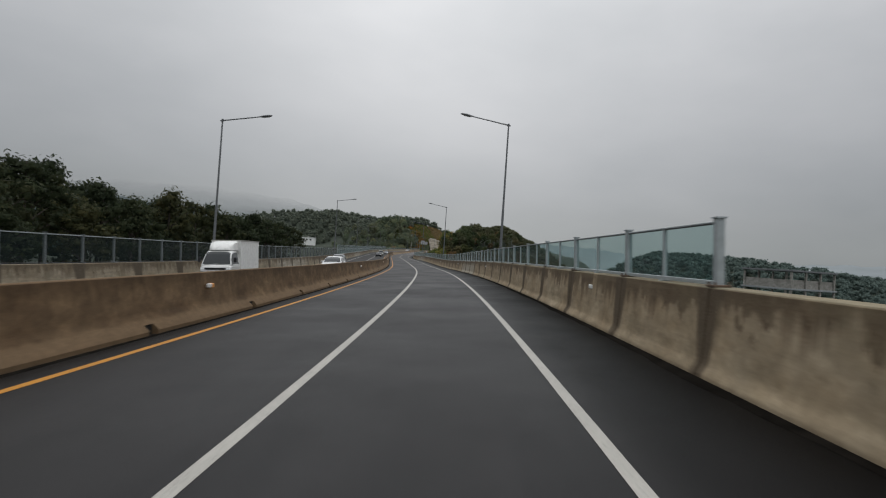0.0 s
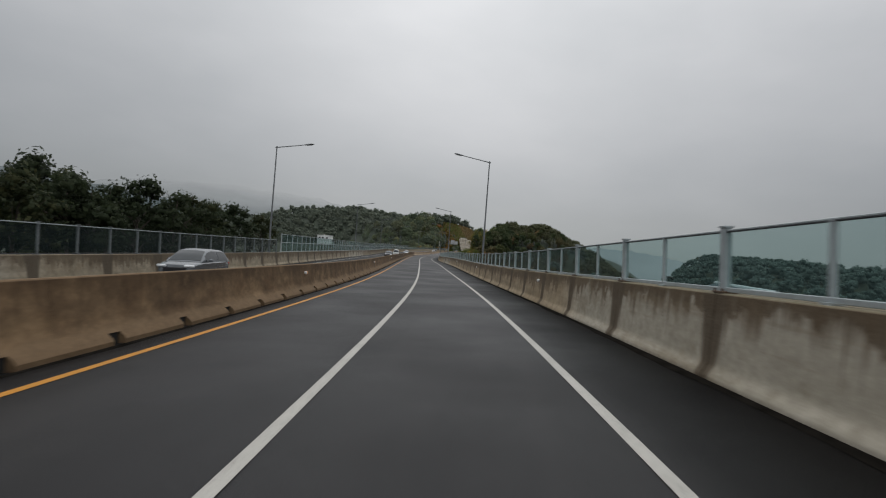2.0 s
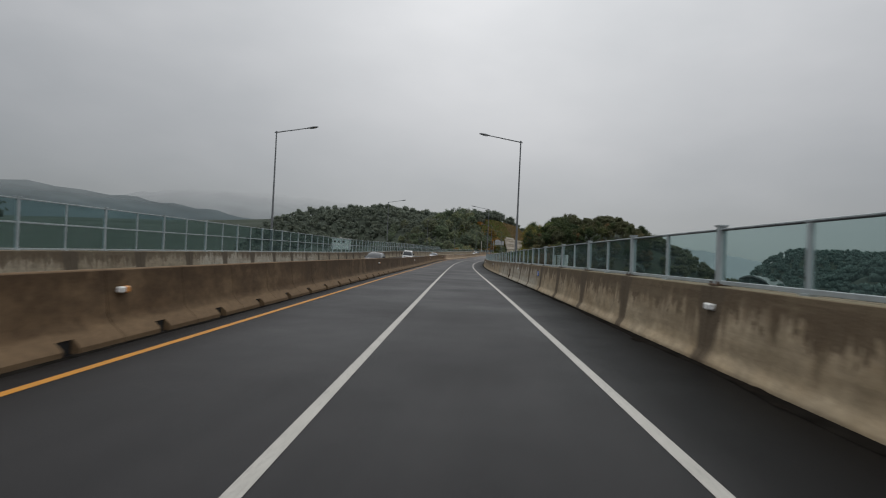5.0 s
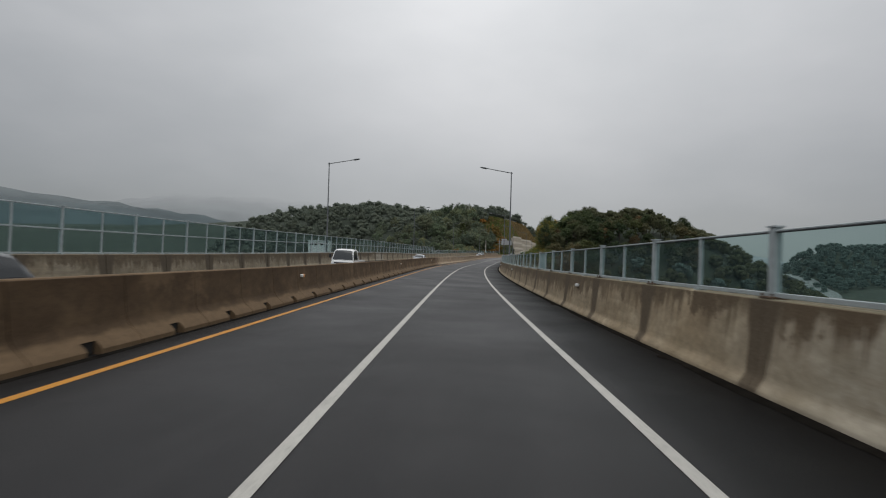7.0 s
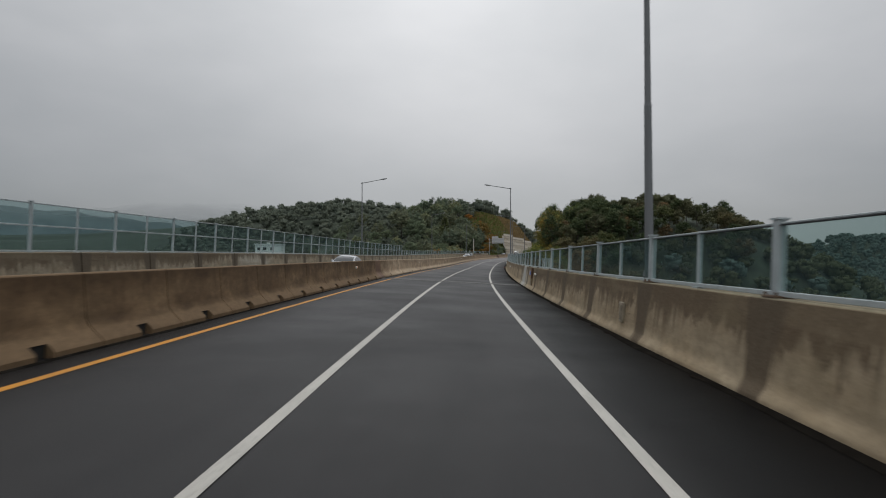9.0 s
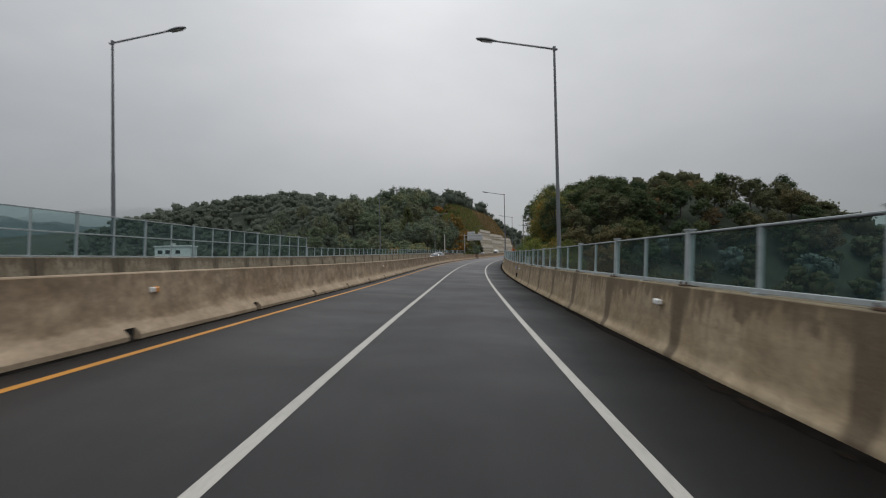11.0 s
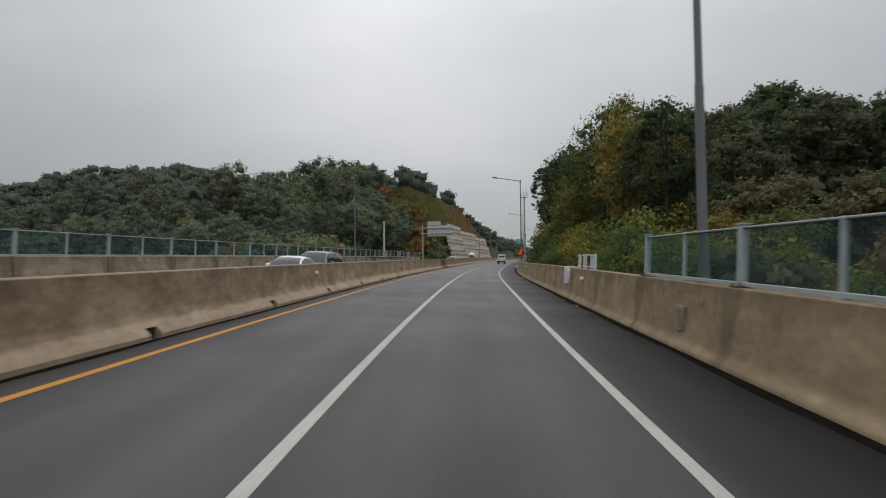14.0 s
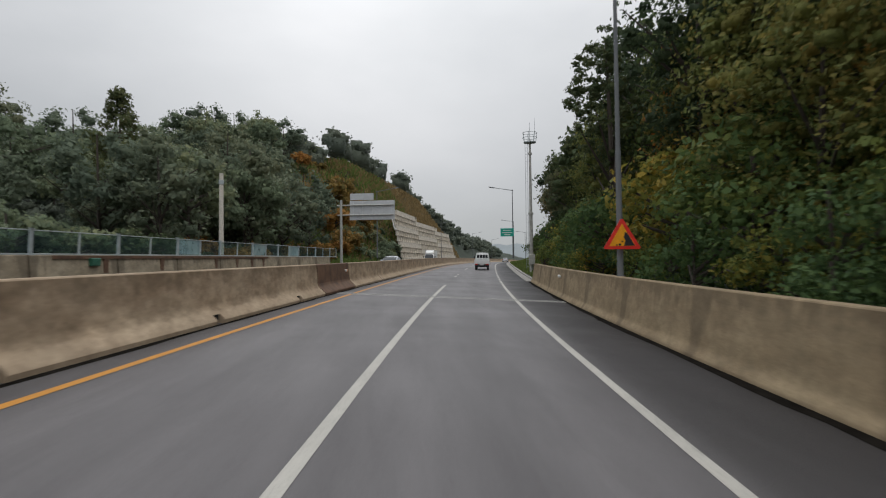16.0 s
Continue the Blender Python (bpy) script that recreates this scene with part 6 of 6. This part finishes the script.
def forward_cab(ob, m, back):
    """The white cab of a small truck, nose towards -y before m turns it; back: where the cab ends."""
    body = ((-2.62, 0.5, 0.98, 0.80), (-2.58, 0.44, 1.06, 0.84), (-2.42, 0.42, 1.13, 0.86), (back, 0.42, 1.13, 0.86))
    part("cab", moved(loft([hull_ring(y, lo, hi, k) for y, lo, hi, k in body]), m), WHITE_COAT, ob, "", True)
    grid = cabin_grid(((-2.46, 1.12), (-2.30, 1.48), (-2.12, 1.80), (-1.86, 1.95), (-1.3, 1.98), (back - 0.12, 1.96), (back - 0.05, 1.7), (back, 1.12)), 1.11, 0.84, 0.70, 1.98)
    part("roof", moved(loft([[*row, Vector((row[-1].x, row[0].y, 1.08)), Vector((row[0].x, row[0].y, 1.08))] for row in grid]), m), WHITE_COAT, ob, "", True)
    pane("windscreen", grid, 0.15, 2.35, 2.6, 7.4, TINT, ob, m)
    for lo, hi in ((0.2, 1.84), (8.16, 9.8)):
        pane("side_window", grid, 1.0, 4.5, lo, hi, TINT, ob, m)
    bm = bmesh.new()
    box(bm, (-0.6, -2.645, 0.86), (0.6, -2.6, 0.97), 0.01)
    part("grille", moved(bm, m), BLACK, ob)
    bm = bmesh.new()
    box(bm, (-0.82, -2.68, 0.42), (0.82, -2.5, 0.66), 0.03)
    part("bumper", moved(bm, m), PALE_STEEL, ob)
    for x in (-0.35, 0.3):
        bm = bmesh.new()
        tube(bm, (x - 0.3, -2.485, 1.15), (x + 0.3, -2.475, 1.19), 0.012, sides=5)
        part("wiper", moved(bm, m), BLACK, ob)
    for sx in (-1, 1):
        bm = bmesh.new()
        box(bm, (-0.17, -0.05, -0.1), (0.17, 0.05, 0.1), 0.03, Matrix.Translation((sx * 0.66, -2.59, 0.84)))
        part("headlight", moved(bm, m), LAMP_GLASS, ob)
        bm = bmesh.new()
        box(bm, (-0.08, -0.04, -0.15), (0.08, 0.04, 0.15), 0.03, Matrix.Translation((sx * 1.0, -2.3, 1.42)))
        part("mirror", moved(bm, m), BLACK, ob)


WHITE_COAT, SILVER, DARK_COAT, GREY_COAT = paint("white_car_paint", (0.72, 0.72, 0.71)), paint("silver_car_paint", (0.42, 0.44, 0.46)), paint("black_car_paint", (0.02, 0.022, 0.025)), paint("grey_car_paint", (0.10, 0.11, 0.12))
car(rm(54.6, -9.5), WHITE_COAT, "white hatchback driving the other way behind the median", 4.6, 1.62, 1.86, True)
car(rm(406.6, -9.5), WHITE_COAT, "white sedan driving the other way behind the median", 4.75, 1.46, 1.85)
car(rm(411.8, -9.6), GREY_COAT, "dark grey people carrier following a white sedan", 5.4, 1.75, 1.95, True)
car(rm(494.0, -9.5), SILVER, "silver car coming down the opposite carriageway", 4.7, 1.48, 1.84)
car(rm(197.6, -9.5), DARK_COAT, "dark car behind the concrete median", 4.7, 1.62, 1.86, True)
car(rm(285.6, -9.5), SILVER, "silver sedan behind the concrete median", 4.8, 1.45, 1.85)
car(rm(84.0, -12.8), GREY_COAT, "grey estate car in the far lane of the opposite carriageway", 4.8, 1.68, 1.88, True)


def box_truck(m, label):
    ob = empty("box_truck", m, label, "truck")
    forward_cab(ob, Matrix(), -1.0)
    bm = bmesh.new()
    box(bm, (-0.87, -0.9, 0.8), (0.87, 2.5, 2.55), 0.03)
    part("cargo_box", bm, WHITE_PAINT, ob)
    rings = [[(-x, y, 1.96), (-x * 0.96, y, z - 0.05), (-x * 0.8, y, z), (x * 0.8, y, z), (x * 0.96, y, z - 0.05), (x, y, 1.96)] for y, z, x in ((-2.0, 2.02, 0.45), (-1.85, 2.2, 0.62), (-1.5, 2.4, 0.70), (-0.95, 2.5, 0.74))]
    part("wind_deflector", loft(rings), WHITE_PAINT, ob, "", True)
    for z in (0.82, 2.5):
        bm = bmesh.new()
        box(bm, (-0.89, -0.92, z), (0.89, 2.52, z + 0.06), 0.01)
        part("edge_rail", bm, PALE_STEEL, ob)
    bm = bmesh.new()
    box(bm, (-0.8, -2.2, 0.4), (0.8, 2.4, 0.55))
    part("chassis", bm, BLACK, ob)
    for sx in (-1, 1):
        for y in (-1.9, 1.5):
            wheel(ob, sx * 0.72, y, 0.32)
    return ob


box_truck(rm(35.0, -12.5), "small white box truck driving the other way")
box_truck(rm(533.0, -9.6), "white delivery truck far along the opposite carriageway")


def pickup(m, label):
    """Tail towards -y: it drives ahead of the camera."""
    ob = empty("pickup_truck", m, label, "truck")
    forward_cab(ob, Matrix.Translation((0, -0.17, 0)) @ Matrix.Rotation(math.pi, 4, "Z"), -0.37)
    bm = bmesh.new()
    box(bm, (-0.62, 0.17, 1.34), (0.62, 0.215, 1.72), 0.01)
    part("rear_window", bm, TINT, ob)
    bm = bmesh.new()
    for x in (-0.66, -0.33, 0.0, 0.33, 0.66):
        tube(bm, (x, 0.1, 1.0), (x, 0.1, 1.85), 0.022, sides=6)
    for z in (1.3, 1.83):
        tube(bm, (-0.7, 0.1, z), (0.7, 0.1, z), 0.025, sides=6)
    part("guard_frame", bm, WHITE_PAINT, ob)
    bm = bmesh.new()
    box(bm, (-0.82, -2.35, 0.72), (0.82, 0.15, 0.80))
    bed = part("cargo_bed", bm, STEEL, ob)
    for lo, hi, nm in (((-0.85, -2.35, 0.72), (-0.81, 0.15, 1.12), "side_board"), ((0.81, -2.35, 0.72), (0.85, 0.15, 1.12), "side_board"), ((-0.85, -2.40, 0.72), (0.85, -2.36, 1.12), "tailgate")):
        bm = bmesh.new()
        box(bm, lo, hi, 0.01)
        part(nm, bm, WHITE_COAT, bed)
    bm = bmesh.new()
    box(bm, (-0.8, -2.45, 0.42), (0.8, -2.3, 0.56), 0.02)
    part("bumper", bm, BLACK, ob)
    bm = bmesh.new()
    box(bm, (-0.24, -2.425, 0.58), (0.24, -2.405, 0.70))
    part("plate", bm, plain("plate_white", (0.6, 0.6, 0.58), 0.5), ob)
    bm = bmesh.new()
    box(bm, (-0.7, -2.2, 0.35), (0.7, 2.2, 0.6))
    part("chassis", bm, BLACK, ob)
    for sx in (-1, 1):
        bm = bmesh.new()
        box(bm, (-0.15, -0.03, -0.06), (0.15, 0.03, 0.06), 0.01, Matrix.Translation((sx * 0.62, -2.42, 0.64)))
        part("tail_light", bm, TAIL, ob)
        for y in (-1.35, 1.35):
            wheel(ob, sx * 0.68, y, 0.3)
    return ob


pickup(rm(234.0, -9.4) @ Matrix.Rotation(math.pi, 4, "Z"), "small white pickup truck driving the other way behind the median")
pickup(rm(500.4, 0.18), "small white pickup truck with a rear guard frame")
car(rm(640.0, -1.4) @ Matrix.Rotation(math.pi, 4, "Z"), SILVER, "silver car far ahead on the road", 4.7, 1.46, 1.84)


# ---- down in the valley: a pale road and an open-decked building ----
v, f = [], []
for k in range(40):
    t = k / 39
    s, u = 560 + 330 * t, float(np.interp(t, (0, 0.3, 0.55, 0.75, 1), (158, 180, 188, 184, 165)))
    a, b = rp(s, u - 7), rp(s, u + 7)
    z = float(max(ground_height([a.x, b.x], [a.y, b.y]))) + 0.4
    v += [(a.x, a.y, z), (b.x, b.y, z), (b.x, b.y, z - 1.5), (a.x, a.y, z - 1.5)]
    if k:
        o = 4 * (k - 1)
        f += [(o + i, o + (i + 1) % 4, o + 4 + (i + 1) % 4, o + 4 + i) for i in range(4)]
tagged(link_mesh("road", v, f, plain("far_road_concrete", (0.19, 0.20, 0.195), 0.9, 0, 0.2, 0.2), None, "pale concrete road far down in the valley"), kind="structure", category="road")
house = empty("building", rm(100, 67, 5.2, 18, lean=False), "grey open-decked building below the viaduct", "building")
for k, z in enumerate((-9.5, -6.4, -3.2)):
    bm = bmesh.new()
    box(bm, (-6, -5, z), (6, 5, z + 0.3), 0.03)
    part("roof" if k == 2 else "floor_slab", bm, plain("grey_slab", (0.28, 0.30, 0.31), 0.8) if k < 2 else POLE, house)
for x in (-5.6, -1.9, 1.9, 5.6):
    for y in (-4.6, 4.6):
        bm = bmesh.new()
        box(bm, (x - 0.15, y - 0.15, -34), (x + 0.15, y + 0.15, -3.2))
        part("column", bm, DECK, house)
for z in (-9.2, -6.1):
    bm = bmesh.new()
    box(bm, (-5.5, -4.4, z), (5.5, 4.4, z + 1.5), 0.02)
    part("wall", bm, DECK, house)


# ---- long seamed roof of a hall standing down in the valley ----
a, b = rp(114, 36.2), rp(169, 58.5)
hall = empty("hall", Matrix.Translation((a.x, a.y, 0.1)) @ Matrix.Rotation(math.atan2(a.x - b.x, b.y - a.y), 4, "Z"), "long hall with a grey-blue seamed metal roof below the viaduct", "building")
long = math.hypot(b.x - a.x, b.y - a.y)
SEAMED = plain("grey_blue_roof_metal", (0.20, 0.245, 0.26), 0.55, 0.1, 0.15, 1.5)
for side in (-1, 1):
    bm = bmesh.new()
    vs = [bm.verts.new(p) for p in ((0, 0, 0), (side * 9, 0, -3.2), (side * 9, long, -3.2), (0, long, 0), (0, 0, -0.2), (side * 9, 0, -3.4), (side * 9, long, -3.4), (0, long, -0.2))]
    for q in ((0, 1, 2, 3), (4, 7, 6, 5), (0, 4, 5, 1), (2, 6, 7, 3), (1, 5, 6, 2), (0, 3, 7, 4)):
        bm.faces.new([vs[i] for i in q])
    bmesh.ops.recalc_face_normals(bm, faces=bm.faces)
    slope = part("roof", bm, SEAMED, hall)
    bm = bmesh.new()
    vs = [bm.verts.new((x, y, z)) for x, z in ((side * 0.1, 0.04), (side * 9, -3.12), (side * 9, -3.2), (side * 0.1, -0.06)) for y in (-0.05, 0.05)]
    for q in ((0, 2, 3, 1), (4, 6, 7, 5), (0, 1, 7, 6), (2, 4, 5, 3), (0, 6, 4, 2), (1, 3, 5, 7)):
        bm.faces.new([vs[i] for i in q])
    bmesh.ops.recalc_face_normals(bm, faces=bm.faces)
    seam = bpy.data.meshes.new("seam")
    bm.to_mesh(seam)
    bm.free()
    seam.materials.append(SEAMED)
    for k in range(48):
        share("seam", seam, slope, Matrix.Translation((0, long * (k + 0.5) / 48, 0)))
bm = bmesh.new()
tube(bm, (0, -0.3, 0.12), (0, long + 0.3, 0.12), 0.34, 0.34, 8)
part("ridge_cap", bm, plain("pale_ridge_metal", (0.40, 0.45, 0.46), 0.5, 0.1, 0.1, 1.0), hall, "pale rounded ridge cap")
bm = bmesh.new()
box(bm, (-8.6, 0.4, -30), (8.6, long - 0.4, -3.3))
part("wall", bm, DECK, hall)
for y in (0.4, long - 0.4):
    bm = bmesh.new()
    vs = [bm.verts.new(p) for p in ((-8.6, y - 0.1, -3.3), (8.6, y - 0.1, -3.3), (0, y - 0.1, -0.25), (-8.6, y + 0.1, -3.3), (8.6, y + 0.1, -3.3), (0, y + 0.1, -0.25))]
    for q in ((0, 1, 2), (3, 5, 4), (0, 2, 5, 3), (1, 4, 5, 2), (0, 3, 4, 1)):
        bm.faces.new([vs[i] for i in q])
    bmesh.ops.recalc_face_normals(bm, faces=bm.faces)
    part("gable", bm, DECK, hall)


# ---- piers that carry the deck over the valley ----
for s in (232, 287, 342, 397):
    pier = empty("bridge_pier", rm(s, -6.0, -2.19), "plain grey concrete pier under the viaduct deck", "pier", "piers of the viaduct")
    bm = bmesh.new()
    box(bm, (-6.5, -1.1, -1.5), (6.5, 1.1, 0.0), 0.12)
    part("cap_beam", bm, DECK, pier)
    for x in (-4.2, 4.2):
        p = rp(s, x - 6.0)
        bm = bmesh.new()
        tube(bm, (x, 0, float(ground_height([p.x], [p.y])[0]) - p.z + 1.2), (x, 0, -1.48), 1.1, 1.0, 20)
        part("column", bm, DECK, pier)


# ---- low white works building behind the opposite fence ----
works = empty("works_building", rm(455, -99, 0.0, 14, lean=False), "low white flat-roofed works building below the woods", "building")
works.location.z = 5.5
bm = bmesh.new()
box(bm, (-5.2, -3, -8), (5.2, 3, 3.7), 0.05)
part("wall", bm, plain("white_cladding", (0.88, 0.88, 0.86), 0.5, 0, 0.05, 1.0), works)
bm = bmesh.new()
box(bm, (-5.5, -3.3, 3.7), (5.5, 3.3, 4.1), 0.04)
part("roof", bm, WHITE_PAINT, works)
for x in (-3.6, -1.4, 1.6):
    bm = bmesh.new()
    box(bm, (x - 0.7, -3.05, 1.6), (x + 0.7, -2.98, 2.7), 0.02)
    part("window", bm, TINT, works)
bm = bmesh.new()
box(bm, (-1.2, -1.0, 4.1), (-0.2, 0.4, 5.0), 0.05)
part("roof_vent", bm, PALE_STEEL, works)

# ---- brown strip and runs, added to stand for stains under the opposite fence ----
tray = empty("cable_tray", None, "dark brown strip and runs standing for stains under the opposite fence", "cable tray")
ribbon("channel", RUST, ((-15.97, 1.12), (-15.85, 1.12), (-15.85, 1.25), (-15.97, 1.25)), span(453.5, 475.5, 2), tray)
for s in (456.6, 461.0, 467.0, 470.0, 472.5, 474.6):
    bm = bmesh.new()
    box(bm, (-0.03, -0.16, 0.45), (0.04, 0.16, 1.1), 0.01, rm(s, -15.93))
    part("hanger", bm, RUST, tray)
locker = empty("junction_box", rm(455.8, -15.86, 0.98), "small dark green steel junction box on the parapet", "junction box")
bm = bmesh.new()
box(bm, (-0.1, -0.3, -0.17), (0.1, 0.3, 0.17), 0.02)
part("body", bm, plain("dark_green_paint", (0.02, 0.10, 0.06), 0.5), locker)
bm = bmesh.new()
box(bm, (0.101, -0.26, -0.13), (0.115, 0.26, 0.13), 0.004)
part("lid", bm, plain("green_lid_paint", (0.025, 0.12, 0.075), 0.5), locker)


# ---- scraps lying by the parapet
SCRAP = plain("orange_scrap", (0.34, 0.19, 0.09), 0.7, 0, 0.3, 20)
RED_SCRAP = plain("red_scrap", (0.5, 0.04, 0.03), 0.5, 0, 0.3, 20)
for s, u, r, mat, label in ((428.8, 3.72, 0.10, SCRAP, "crumpled orange-brown scrap on the shoulder"), (345.7, 3.74, 0.05, RED_SCRAP, "small red plastic scrap on the shoulder"), (398.8, 3.7, 0.05, SCRAP, "crumpled orange-brown scrap on the shoulder")):
    pts = [(r * (1.0 + 0.5 * math.sin(3.1 * i + s)) * math.cos(i * math.tau / 9), 1.6 * r * math.sin(i * math.tau / 9)) for i in range(9)]
    v = [(x, y, 0.006) for x, y in pts] + [(x * 0.6, y * 0.6, 0.03 + 0.012 * math.sin(2 * k)) for k, (x, y) in enumerate(pts)]
    f = [(i, (i + 1) % 9, 9 + (i + 1) % 9, 9 + i) for i in range(9)] + [tuple(range(9, 18))]
    ob = link_mesh("scrap", v, f, mat, None, label)
    ob.matrix_basis = rm(s, u)
    tagged(ob, category="litter", group="scraps on the shoulder")

# ---- leaf litter and grit in the gutter of the parapet ----
rng = np.random.default_rng(91)
vs, fs, o = [], [], 0
for k in range(160):
    s, u = 120 + 330 * rng.random(), 3.9 - 0.22 * rng.random() ** 2
    n, r = 7, 0.05 + 0.16 * rng.random() ** 2
    ring = [rp(s + r * 2.2 * math.cos(i * math.tau / n) * (0.7 + 0.5 * rng.random()), min(3.915, u + r * math.sin(i * math.tau / n) * (0.7 + 0.5 * rng.random())), 0.006) for i in range(n)]
    vs += [tuple(p) for p in ring] + [tuple(rp(s, min(3.9, u), 0.02 + 0.10 * r))]
    fs += [(o + i, o + (i + 1) % n, o + n) for i in range(n)]
    o += n + 1
WET_LITTER = plain("wet_litter", (0.013, 0.0105, 0.0085), 1.0, 0, 0.5, 20)
WET_LITTER.node_tree.nodes["Principled BSDF"].inputs["Specular IOR Level"].default_value = 0.02
tagged(link_mesh("litter", vs, fs, WET_LITTER, None, "damp leaf litter and grit along the parapet"), category="litter", kind="stuff")
